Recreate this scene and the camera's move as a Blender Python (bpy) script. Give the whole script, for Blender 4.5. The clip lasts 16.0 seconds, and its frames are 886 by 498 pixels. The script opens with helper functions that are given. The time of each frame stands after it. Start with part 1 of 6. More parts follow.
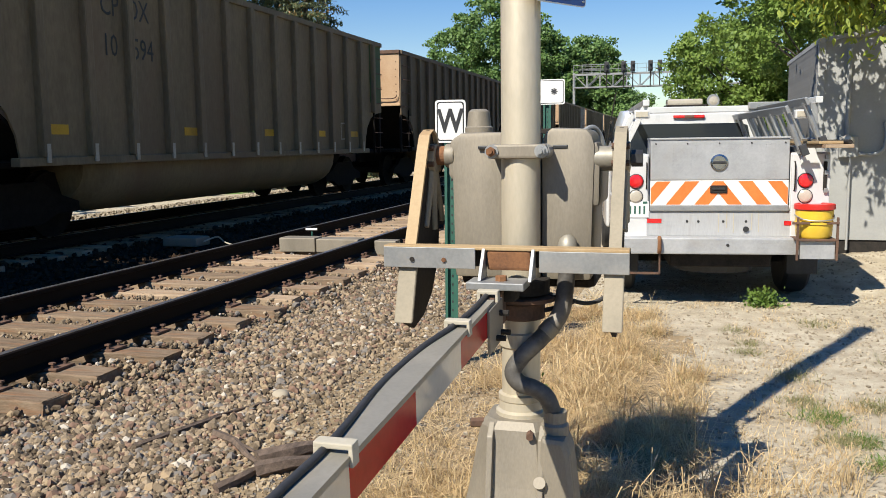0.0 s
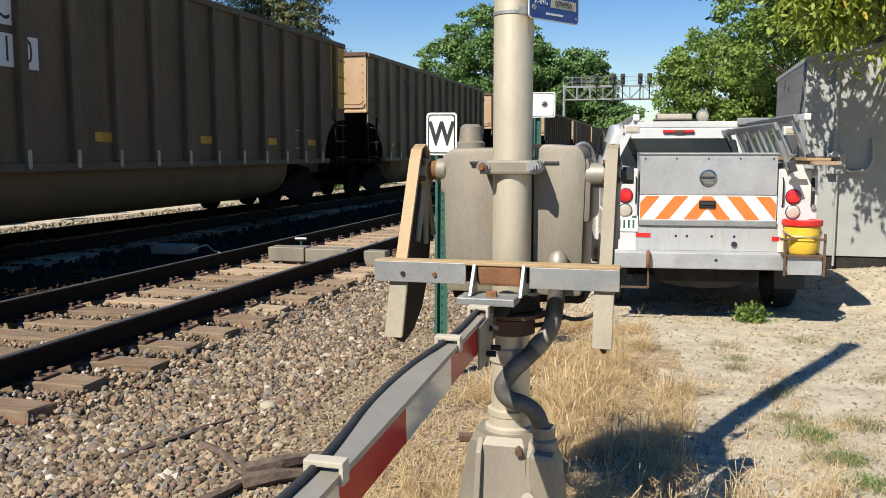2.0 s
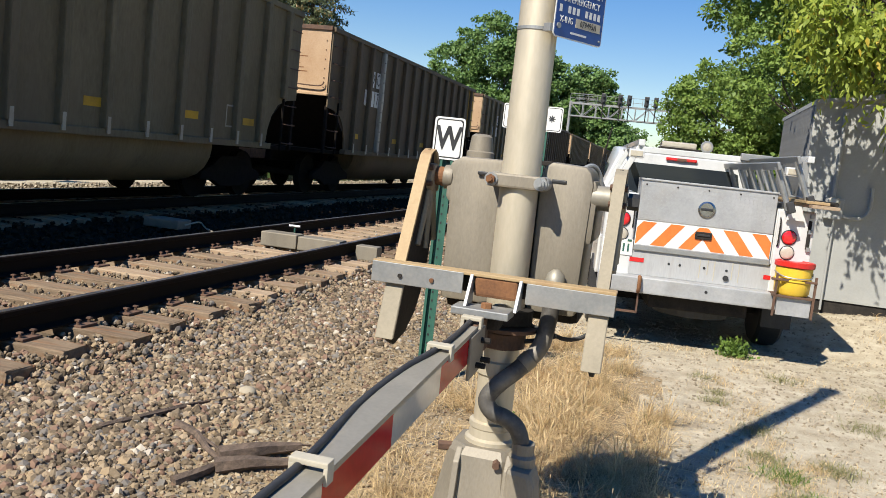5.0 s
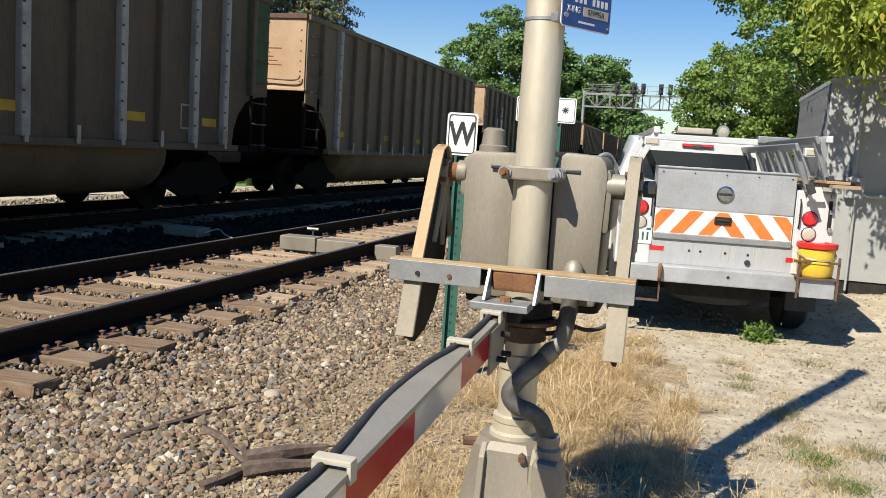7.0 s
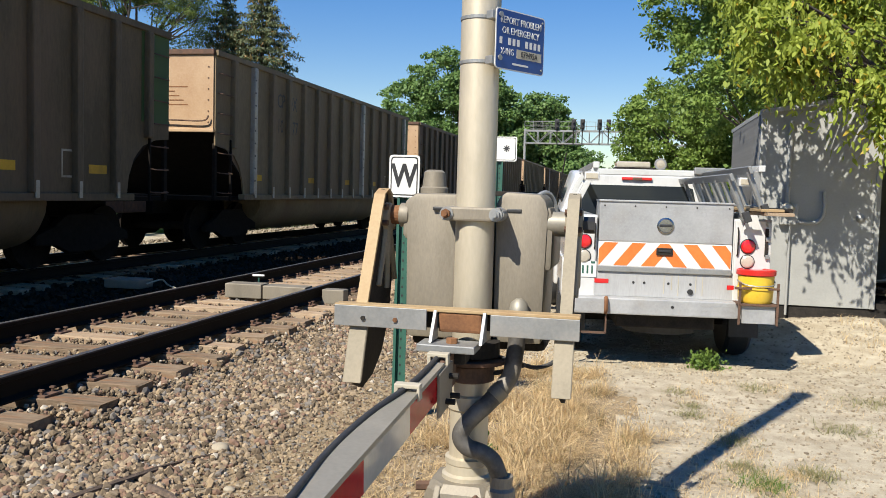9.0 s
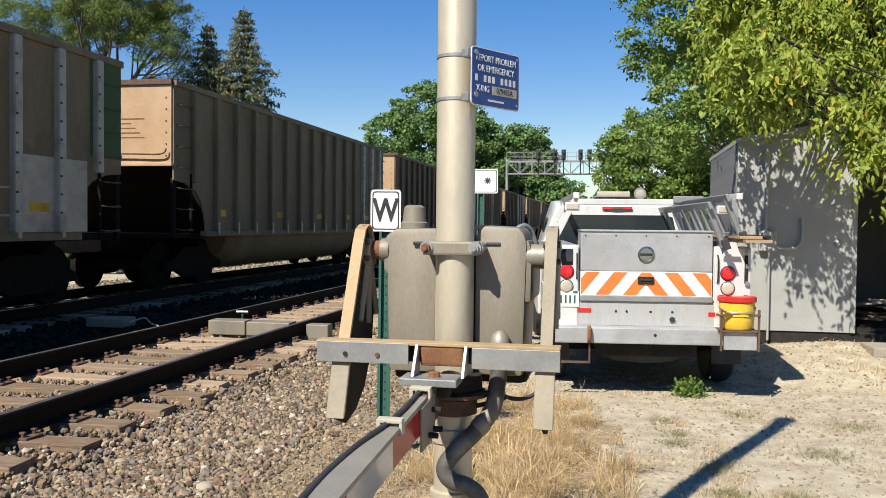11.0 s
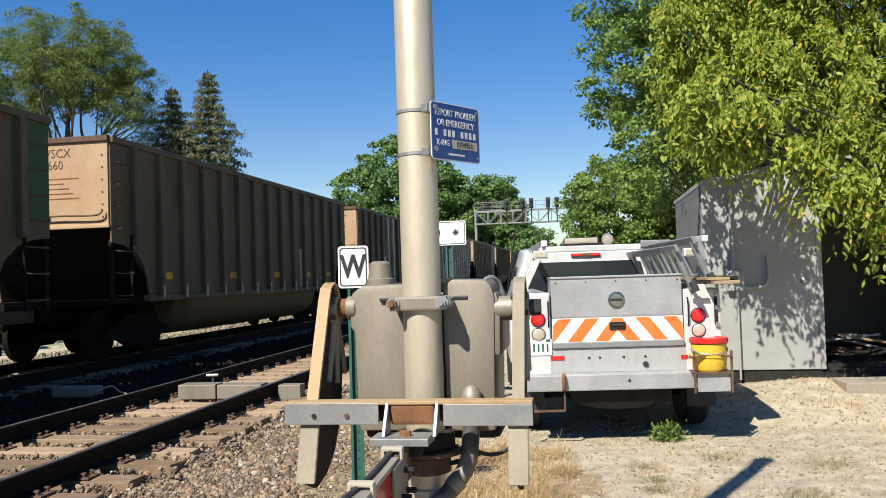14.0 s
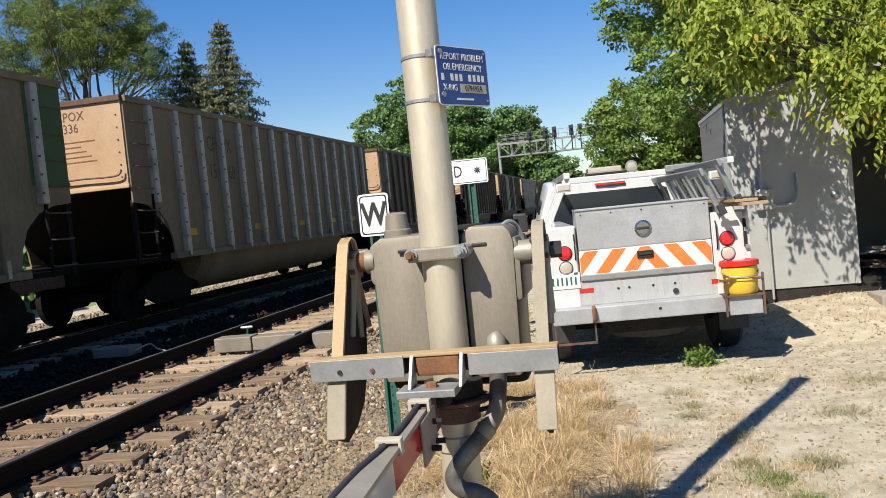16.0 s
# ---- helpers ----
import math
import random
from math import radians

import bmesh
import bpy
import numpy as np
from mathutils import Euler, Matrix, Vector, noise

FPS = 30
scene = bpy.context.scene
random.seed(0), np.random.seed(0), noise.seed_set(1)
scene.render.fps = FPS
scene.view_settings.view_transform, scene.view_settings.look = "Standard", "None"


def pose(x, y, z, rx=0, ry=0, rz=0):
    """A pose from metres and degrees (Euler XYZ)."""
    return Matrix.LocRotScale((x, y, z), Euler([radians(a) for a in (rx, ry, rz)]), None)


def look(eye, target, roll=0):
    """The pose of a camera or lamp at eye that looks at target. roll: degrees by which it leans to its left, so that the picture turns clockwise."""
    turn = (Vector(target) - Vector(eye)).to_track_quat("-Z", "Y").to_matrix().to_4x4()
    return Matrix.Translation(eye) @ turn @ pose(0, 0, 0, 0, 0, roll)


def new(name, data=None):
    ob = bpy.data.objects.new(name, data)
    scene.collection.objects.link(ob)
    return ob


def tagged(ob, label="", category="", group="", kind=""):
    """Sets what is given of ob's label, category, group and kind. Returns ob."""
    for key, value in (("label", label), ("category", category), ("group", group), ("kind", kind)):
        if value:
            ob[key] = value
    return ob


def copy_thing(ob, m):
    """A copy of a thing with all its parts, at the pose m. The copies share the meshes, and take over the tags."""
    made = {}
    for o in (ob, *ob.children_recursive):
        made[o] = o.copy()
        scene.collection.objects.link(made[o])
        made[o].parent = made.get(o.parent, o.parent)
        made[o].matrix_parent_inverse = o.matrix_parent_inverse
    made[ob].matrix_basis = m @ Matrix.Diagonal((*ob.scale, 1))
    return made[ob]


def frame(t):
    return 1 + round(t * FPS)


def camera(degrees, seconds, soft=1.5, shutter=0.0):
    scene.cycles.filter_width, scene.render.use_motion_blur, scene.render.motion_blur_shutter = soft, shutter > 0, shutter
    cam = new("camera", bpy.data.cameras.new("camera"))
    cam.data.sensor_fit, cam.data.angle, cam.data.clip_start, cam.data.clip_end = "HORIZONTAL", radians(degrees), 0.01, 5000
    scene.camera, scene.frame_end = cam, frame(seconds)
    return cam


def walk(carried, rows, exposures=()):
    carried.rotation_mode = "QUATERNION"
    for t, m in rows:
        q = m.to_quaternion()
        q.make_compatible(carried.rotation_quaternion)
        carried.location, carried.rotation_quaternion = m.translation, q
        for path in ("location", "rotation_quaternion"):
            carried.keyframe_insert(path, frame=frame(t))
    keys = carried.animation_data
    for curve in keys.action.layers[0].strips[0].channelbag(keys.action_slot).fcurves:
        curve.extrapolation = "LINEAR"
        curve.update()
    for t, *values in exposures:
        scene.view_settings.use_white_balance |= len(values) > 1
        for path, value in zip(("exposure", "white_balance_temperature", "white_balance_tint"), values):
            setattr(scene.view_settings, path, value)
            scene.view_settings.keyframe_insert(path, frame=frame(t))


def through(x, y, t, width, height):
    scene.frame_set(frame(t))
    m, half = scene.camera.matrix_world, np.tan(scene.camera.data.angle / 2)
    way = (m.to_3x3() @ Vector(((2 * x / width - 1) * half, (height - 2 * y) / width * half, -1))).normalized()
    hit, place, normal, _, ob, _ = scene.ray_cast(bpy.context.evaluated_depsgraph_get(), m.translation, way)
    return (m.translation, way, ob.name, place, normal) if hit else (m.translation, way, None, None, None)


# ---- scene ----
cam = camera(54.3, 16.0, soft=0.6)

# seconds, eye, yaw to the left of the track, pitch, lean
PATH = [
    (0, -0.003, 0.035, 1.549, 15.65, -7.02, -0.76),
    (0.5, -0.006, 0.031, 1.552, 15.33, -7.33, -0.64),
    (1, -0.011, 0.027, 1.555, 15.91, -6.70, -0.34),
    (1.5, -0.014, 0.023, 1.554, 16.18, -6.27, 0.24),
    (2, -0.010, 0.031, 1.567, 14.89, -6.38, -0.00),
    (2.5, -0.005, 0.029, 1.570, 13.60, -6.40, -1.66),
    (3, -0.003, 0.026, 1.573, 13.19, -5.27, -1.90),
    (3.5, -0.014, 0.020, 1.575, 12.40, -4.68, 0.61),
    (4, -0.032, 0.032, 1.574, 12.25, -5.35, 2.99),
    (4.5, -0.036, 0.026, 1.586, 13.75, -6.00, 5.52),
    (4.7, -0.046, 0.026, 1.585, 14.11, -6.13, 6.31),
    (6.8, -0.031, 0.016, 1.576, 15.79, -6.92, 3.54),
    (7, -0.036, 0.033, 1.578, 15.51, -6.53, 3.61),
    (7.5, -0.035, 0.027, 1.588, 14.74, -5.15, 3.52),
    (8, -0.027, 0.029, 1.590, 13.60, -4.10, 2.76),
    (8.5, -0.025, 0.041, 1.589, 12.75, -3.90, 2.16),
    (11, -0.001, 0.007, 1.600, 11.19, -1.63, 0.55),
    (11.5, 0.000, 0.010, 1.603, 12.28, -0.38, -0.08),
    (12, 0.001, 0.007, 1.603, 11.77, 0.90, -0.10),
    (12.5, 0.000, 0.000, 1.600, 10.50, 1.45, 0.00),
    (13, 0.003, 0.015, 1.601, 10.03, 1.41, 0.11),
    (13.5, 0.007, 0.025, 1.600, 9.66, 1.34, -0.33),
    (14, 0.014, 0.037, 1.609, 9.26, 1.80, -1.83),
    (14.5, 0.020, 0.048, 1.628, 10.88, 2.34, -3.35),
    (15, 0.023, 0.058, 1.639, 11.66, 1.14, -4.24),
    (15.5, 0.043, 0.063, 1.650, 12.29, -0.97, -5.57),
    (16, 0.048, 0.089, 1.651, 11.37, -2.32, -5.67),
]


def camera_pose(x, y, z, yaw, pitch, lean):
    a, p = radians(yaw), radians(pitch)
    ahead = Vector((-math.sin(a) * math.cos(p), math.cos(a) * math.cos(p), math.sin(p)))
    eye = Vector((x, y, z))
    return look(eye, eye + ahead, lean)


walk(cam, [(t, camera_pose(*row)) for t, *row in PATH])

# ---- daylight: a clear summer morning, the sun behind and to the left ----
SUN_UP, SUN_AWAY = 46.0, 24.0     # degrees; shadows fall 24 degrees to the right of the track
toward = Vector((-math.sin(radians(SUN_AWAY)) * math.cos(radians(SUN_UP)),
                 -math.cos(radians(SUN_AWAY)) * math.cos(radians(SUN_UP)), math.sin(radians(SUN_UP))))
world = bpy.data.worlds.new("sky")
scene.world = world
world.use_nodes = True
wn = world.node_tree.nodes
sky = wn.new("ShaderNodeTexSky")
sky.sky_type = "NISHITA"
sky.sun_disc = False
sky.sun_elevation = radians(SUN_UP)
sky.sun_rotation = math.atan2(toward.x, toward.y)
sky.air_density, sky.dust_density, sky.ozone_density = 1.0, 0.0, 2.0
wn["Background"].inputs[1].default_value = 0.122
deep = wn.new("ShaderNodeHueSaturation")
deep.inputs["Saturation"].default_value = 1.75
deep.inputs["Hue"].default_value = 0.517
even = wn.new("ShaderNodeGamma")          # a clear sky that pales only a little towards the horizon
even.inputs["Gamma"].default_value = 0.72
world.node_tree.links.new(sky.outputs[0], even.inputs["Color"])
world.node_tree.links.new(even.outputs[0], deep.inputs["Color"])
world.node_tree.links.new(deep.outputs[0], wn["Background"].inputs[0])
sun_data = bpy.data.lights.new("sun", "SUN")
sun_data.energy, sun_data.angle, sun_data.color = 5.0, radians(0.53), (1.0, 0.945, 0.845)
sun = new("sun", sun_data)
sun.matrix_world = look(toward * 60, (0, 0, 0))
scene.view_settings.exposure = 0.75


# ---- materials ----
def rgb(c):
    return (*c, 1.0) if len(c) == 3 else c


def material(name, low, high=None, rough=0.7, metal=0.0, scale=6.0, fine=60.0, bump=0.15, depth=0.01, spread=0.5,
             each=0.0, stain=None, stain_scale=2.0, stain_amount=0.5, stretch=(1, 1, 1), coat=0.0, island=False, spec=0.5):
    """Procedural surface: two noises mix low and high, a slower one adds stains, and a fine one gives relief."""
    high = high or tuple(min(1, v * 1.3) for v in low)
    m = bpy.data.materials.new(name)
    m.use_nodes = True
    n, l = m.node_tree.nodes, m.node_tree.links
    bsdf = n["Principled BSDF"]
    where = n.new("ShaderNodeTexCoord")
    mapping = n.new("ShaderNodeMapping")
    mapping.inputs["Scale"].default_value = stretch
    l.new(where.outputs["Object"], mapping.inputs["Vector"])

    def noise_at(s, detail=4.0):
        t = n.new("ShaderNodeTexNoise")
        t.inputs["Scale"].default_value, t.inputs["Detail"].default_value = s, detail
        t.inputs["Roughness"].default_value = 0.62
        l.new(mapping.outputs[0], t.inputs["Vector"])
        return t

    big, small = noise_at(scale), noise_at(fine, 3.0)
    add = n.new("ShaderNodeMath")
    add.operation = "MULTIPLY_ADD"
    l.new(small.outputs[0], add.inputs[0])
    add.inputs[1].default_value = 0.5
    l.new(big.outputs[0], add.inputs[2])
    ramp = n.new("ShaderNodeMapRange")
    ramp.inputs[1].default_value, ramp.inputs[2].default_value = 0.75 - spread / 2, 0.75 + spread / 2
    l.new(add.outputs[0], ramp.inputs[0])
    mix = n.new("ShaderNodeMixRGB")
    mix.inputs[1].default_value, mix.inputs[2].default_value = rgb(low), rgb(high)
    factor = ramp.outputs[0]
    if each:
        info = n.new("ShaderNodeNewGeometry") if island else n.new("ShaderNodeObjectInfo")
        one = n.new("ShaderNodeMixRGB")
        one.inputs[0].default_value = each
        l.new(ramp.outputs[0], one.inputs[1])
        l.new(info.outputs["Random Per Island" if island else "Random"], one.inputs[2])
        factor = one.outputs[0]
    l.new(factor, mix.inputs[0])
    colour = mix.outputs[0]
    if stain:
        slow = noise_at(stain_scale, 5.0)
        cut = n.new("ShaderNodeMapRange")
        cut.inputs[1].default_value, cut.inputs[2].default_value = 0.5, 0.72
        cut.inputs[4].default_value = stain_amount
        l.new(slow.outputs[0], cut.inputs[0])
        over = n.new("ShaderNodeMixRGB")
        over.inputs[2].default_value = rgb(stain)
        l.new(cut.outputs[0], over.inputs[0])
        l.new(colour, over.inputs[1])
        colour = over.outputs[0]
    l.new(colour, bsdf.inputs["Base Color"])
    gloss = n.new("ShaderNodeMapRange")
    gloss.inputs[3].default_value, gloss.inputs[4].default_value = max(0.02, rough - 0.12), min(1, rough + 0.12)
    l.new(big.outputs[0], gloss.inputs[0])
    l.new(gloss.outputs[0], bsdf.inputs["Roughness"])
    bsdf.inputs["Metallic"].default_value = metal
    bsdf.inputs["Coat Weight"].default_value = coat
    bsdf.inputs["Specular IOR Level"].default_value = spec
    if bump:
        relief = n.new("ShaderNodeBump")
        relief.inputs["Strength"].default_value, relief.inputs["Distance"].default_value = bump, depth
        l.new(add.outputs[0], relief.inputs["Height"])
        l.new(relief.outputs[0], bsdf.inputs["Normal"])
    return m


def leaf_material(name, low, high, through=0.35, odd=None, odd_amount=0.1):
    m = material(name, low, high, rough=0.55, scale=0.6, fine=9, bump=0, each=0.65, island=True, spread=0.6, spec=0.35)
    n, l = m.node_tree.nodes, m.node_tree.links
    bsdf, out = n["Principled BSDF"], n["Material Output"]
    source = bsdf.inputs["Base Color"].links[0].from_socket
    if odd:
        geo, step, over = n.new("ShaderNodeNewGeometry"), n.new("ShaderNodeMath"), n.new("ShaderNodeMixRGB")
        step.operation = "LESS_THAN"
        step.inputs[1].default_value = odd_amount
        l.new(geo.outputs["Random Per Island"], step.inputs[0])
        l.new(step.outputs[0], over.inputs[0])
        l.new(source, over.inputs[1])
        over.inputs[2].default_value = rgb(odd)
        source = over.outputs[0]
        l.new(source, bsdf.inputs["Base Color"])
    glow, mix = n.new("ShaderNodeBsdfTranslucent"), n.new("ShaderNodeMixShader")
    l.new(source, glow.inputs[0])
    mix.inputs[0].default_value = through
    l.new(bsdf.outputs[0], mix.inputs[1])
    l.new(glow.outputs[0], mix.inputs[2])
    l.new(mix.outputs[0], out.inputs[0])
    return m


def mottled(m, *odds):
    """Some pieces take another colour: (colour, from, to) by each piece's own random number."""
    n, l = m.node_tree.nodes, m.node_tree.links
    bsdf = n["Principled BSDF"]
    source = bsdf.inputs["Base Color"].links[0].from_socket
    geo = n.new("ShaderNodeNewGeometry")
    for colour, low, high in odds:
        pick, over = n.new("ShaderNodeMath"), n.new("ShaderNodeMixRGB")
        pick.operation = "COMPARE"
        pick.inputs[1].default_value, pick.inputs[2].default_value = (low + high) / 2, (high - low) / 2
        l.new(geo.outputs["Random Per Island"], pick.inputs[0])
        scaled = n.new("ShaderNodeMath")
        scaled.operation = "MULTIPLY"
        scaled.inputs[1].default_value = 0.75
        l.new(pick.outputs[0], scaled.inputs[0])
        l.new(scaled.outputs[0], over.inputs[0])
        l.new(source, over.inputs[1])
        over.inputs[2].default_value = rgb(colour)
        source = over.outputs[0]
    l.new(source, bsdf.inputs["Base Color"])


def glass_material(name, tint=(0.02, 0.025, 0.03)):
    return material(name, tint, tint, rough=0.08, bump=0, spec=0.3)


M_ground = material("pale_gravel", (0.275, 0.226, 0.155), (0.522, 0.462, 0.346), spec=0.12, rough=0.95, scale=5, fine=120, bump=1.0, depth=0.014,
                    spread=0.5, stain=(0.297, 0.237, 0.15), stain_scale=0.55, stain_amount=0.5)
M_bed = material("ballast_bed", (0.0434, 0.0326, 0.0221), (0.136, 0.103, 0.0685), spec=0.12, rough=0.95, scale=18, fine=90, bump=0.9, depth=0.02,
                 stain=(0.223, 0.172, 0.105), stain_scale=1.2, stain_amount=0.5)
M_stone = material("ballast_stone", (0.0484, 0.0355, 0.0237), (0.372, 0.285, 0.187), spec=0.12, rough=0.9, scale=20, fine=120, bump=0.25, depth=0.004,
                   each=0.75, island=True)
M_pebble = material("pale_pebble", (0.18, 0.143, 0.0969), (0.372, 0.321, 0.235), spec=0.12, rough=0.9, scale=20, fine=120, bump=0.2, depth=0.003,
                    each=0.75, island=True)
M_dirt = material("tan_dirt", (0.197, 0.141, 0.0764), (0.348, 0.265, 0.162), spec=0.12, rough=0.95, scale=5, fine=80, bump=0.8, depth=0.014,
                  spread=0.7, stain=(0.128, 0.0942, 0.0567), stain_scale=1.5, stain_amount=0.6)
M_rubble = material("brown_rubble", (0.102, 0.0745, 0.0459), (0.336, 0.264, 0.173), spec=0.12, rough=0.9, scale=20, fine=120, bump=0.2, depth=0.003,
                    each=0.75, island=True)
M_tie = material("weathered_tie_wood", (0.045, 0.0286, 0.0179), (0.46, 0.344, 0.23), spec=0.12, rough=0.9, scale=3, fine=40, bump=0.6, depth=0.008,
                 stretch=(1, 9, 9), each=0.6, stain=(0.22, 0.0859, 0.0298), stain_scale=1.6, stain_amount=0.7)
# rusty rail, shade of the web facing the yard put into its colour
M_rail = material("shade_dark_rusty_rail", (0.0066, 0.00468, 0.00358), (0.0151, 0.0099, 0.00688), spec=0.12, rough=0.75, metal=0.2, scale=9, fine=80, bump=0.2, depth=0.003)
M_railtop = material("polished_rail_head", (0.30, 0.29, 0.28), (0.45, 0.43, 0.41), rough=0.35, metal=0.9, scale=5, fine=60, bump=0.05)
M_rust = material("orange_rust", (0.099, 0.0413, 0.0165), (0.231, 0.105, 0.0413), rough=0.9, scale=12, fine=90, bump=0.3, depth=0.003)
M_darkrust = material("dark_rust", (0.05, 0.03, 0.02), (0.14, 0.075, 0.045), rough=0.85, scale=12, fine=90, bump=0.3, depth=0.003)
M_galv = material("dull_aluminium_pipe", (0.43, 0.378, 0.278), (0.55, 0.484, 0.365), rough=0.48, metal=0.35, scale=5, fine=70, bump=0.05,
                  stain=(0.327, 0.271, 0.183), stain_scale=3, stain_amount=0.45, stretch=(1, 1, 0.25))
M_cast = material("grey_cast_aluminium", (0.172, 0.15, 0.113), (0.267, 0.234, 0.179), rough=0.6, metal=0.25, scale=4, fine=140, bump=0.25, depth=0.002,
                  stain=(0.206, 0.173, 0.121), stain_scale=3, stain_amount=0.5, stretch=(1, 1, 0.35))
M_steel = material("galvanised_steel", (0.248, 0.252, 0.244), (0.341, 0.343, 0.328), rough=0.45, metal=0.5, scale=10, fine=80, bump=0.05,
                   stain=(0.248, 0.159, 0.0774), stain_scale=5, stain_amount=0.25)
M_tan = material("rust_stained_tan_paint", (0.298, 0.196, 0.0892), (0.397, 0.296, 0.163), rough=0.7, scale=6, fine=70, bump=0.12, depth=0.002,
                 stain=(0.211, 0.1, 0.0316), stain_scale=6, stain_amount=0.5)
M_weight = material("drab_painted_iron", (0.21, 0.18, 0.124), (0.3, 0.258, 0.184), rough=0.75, scale=6, fine=90, bump=0.2, depth=0.002)
M_iron = material("black_iron", (0.012, 0.011, 0.01), (0.036, 0.031, 0.026), rough=0.85, scale=10, fine=80, bump=0.2, depth=0.003, spec=0.2)
# near black: the shade below the cars and their ends is in the colour
M_under = material("shade_dark_underframe", (0.006, 0.005, 0.004), (0.018, 0.014, 0.011), spec=0.1, rough=0.9, scale=10, fine=80, bump=0.2, depth=0.003)
M_rubber = material("black_rubber", (0.016, 0.016, 0.017), (0.04, 0.04, 0.04), rough=0.6, scale=8, fine=60, bump=0.1, depth=0.002)
M_conduit = material("worn_flexible_conduit", (0.035, 0.032, 0.028), (0.10, 0.092, 0.08), rough=0.6, scale=8, fine=60, bump=0.1, depth=0.002,
                     stain=(0.30, 0.265, 0.21), stain_scale=6, stain_amount=0.55)
# stone and bed by the train: its shade is put into the colour
M_shadestone = material("shade_dark_stone", (0.0126, 0.0078, 0.0042), (0.0495, 0.0296, 0.0168), spec=0.12, rough=0.85, scale=20, fine=120, bump=0.25, depth=0.004, each=0.75, island=True)
M_shadebed = material("shade_dark_bed", (0.0108, 0.00675, 0.0039), (0.0324, 0.0195, 0.0111), spec=0.12, rough=0.9, scale=18, fine=90, bump=0.9, depth=0.02)
M_red = material("red_reflective_sheeting", (0.26, 0.003, 0.005), (0.40, 0.008, 0.010), rough=0.10, scale=4, fine=50, bump=0.02, spec=0.1)
M_whitesheet = material("white_reflective_sheeting", (0.39, 0.366, 0.312), (0.48, 0.452, 0.383), rough=0.14, scale=4, fine=50, bump=0.02, coat=0.6, spec=0.6)
M_armgrey = material("grey_arm_aluminium", (0.216, 0.2, 0.159), (0.302, 0.275, 0.22), rough=0.5, metal=0.3, scale=5, fine=70, bump=0.06)
M_clip = material("weathered_pale_plastic", (0.35, 0.314, 0.238), (0.434, 0.394, 0.303), rough=0.6, scale=8, fine=80, bump=0.05)
M_white = material("white_vehicle_paint", (0.487, 0.486, 0.465), (0.556, 0.556, 0.54), rough=0.3, scale=2, fine=30, bump=0.0, coat=0.5,
                   stain=(0.362, 0.341, 0.293), stain_scale=2.2, stain_amount=0.3)
M_signwhite = material("white_sign_sheeting", (0.607, 0.6, 0.559), (0.656, 0.648, 0.615), rough=0.4, scale=4, fine=50, bump=0)
M_black = material("black_paint", (0.012, 0.012, 0.012), (0.03, 0.03, 0.03), rough=0.5, scale=8, fine=60, bump=0.03)
M_blue = material("blue_sign_sheeting", (0.010, 0.035, 0.16), (0.014, 0.05, 0.21), rough=0.35, scale=6, fine=60, bump=0, coat=0.3)
M_green = material("green_sign_post", (0.015, 0.07, 0.05), (0.03, 0.11, 0.075), rough=0.55, scale=8, fine=60, bump=0.05)
M_diamond = material("worn_tread_plate", (0.306, 0.309, 0.306), (0.444, 0.445, 0.437), rough=0.5, metal=0.35, scale=4, fine=40, bump=0.15, depth=0.004,
                     stain=(0.321, 0.302, 0.262), stain_scale=3, stain_amount=0.5)
M_apron = material("streaked_pale_apron", (0.317, 0.317, 0.308), (0.44, 0.44, 0.431), rough=0.55, metal=0.15, scale=4, fine=40, bump=0.1, depth=0.003,
                   stain=(0.229, 0.211, 0.185), stain_scale=4, stain_amount=0.6, stretch=(2.5, 1, 0.35))
M_chrome = material("dull_chrome", (0.25, 0.25, 0.25), (0.45, 0.45, 0.45), rough=0.2, metal=1.0, scale=6, fine=60, bump=0.05)
M_orange = material("orange_reflective_tape", (0.624, 0.136, 0.024), (0.704, 0.192, 0.04), rough=0.4, scale=5, fine=50, bump=0)
M_lamp_red = material("red_lens", (0.45, 0.008, 0.01), (0.62, 0.015, 0.018), rough=0.12, scale=8, fine=90, bump=0.05, coat=0.8)
M_lamp_clear = material("clear_lens", (0.35, 0.308, 0.238), (0.476, 0.428, 0.345), rough=0.12, scale=8, fine=90, bump=0.05, coat=0.8)
M_yellow = material("yellow_plastic", (0.612, 0.391, 0.0255), (0.697, 0.468, 0.051), rough=0.4, scale=5, fine=50, bump=0.02)
M_redplastic = material("red_plastic", (0.442, 0.017, 0.0127), (0.527, 0.0255, 0.017), rough=0.35, scale=5, fine=50, bump=0.02)
M_glass = glass_material("dark_window_glass")
M_wall = material("grey_painted_sheet_steel", (0.27, 0.27, 0.253), (0.337, 0.337, 0.316), rough=0.6, scale=2, fine=40, bump=0.06, depth=0.004,
                  stain=(0.307, 0.299, 0.279), stain_scale=1.5, stain_amount=0.35)
M_corr = material("corrugated_tin", (0.132, 0.132, 0.128), (0.204, 0.201, 0.189), rough=0.5, metal=0.4, scale=4, fine=40, bump=0.1)
M_concrete = material("grey_concrete", (0.223, 0.196, 0.148), (0.31, 0.272, 0.211), rough=0.9, scale=5, fine=60, bump=0.3, depth=0.005)
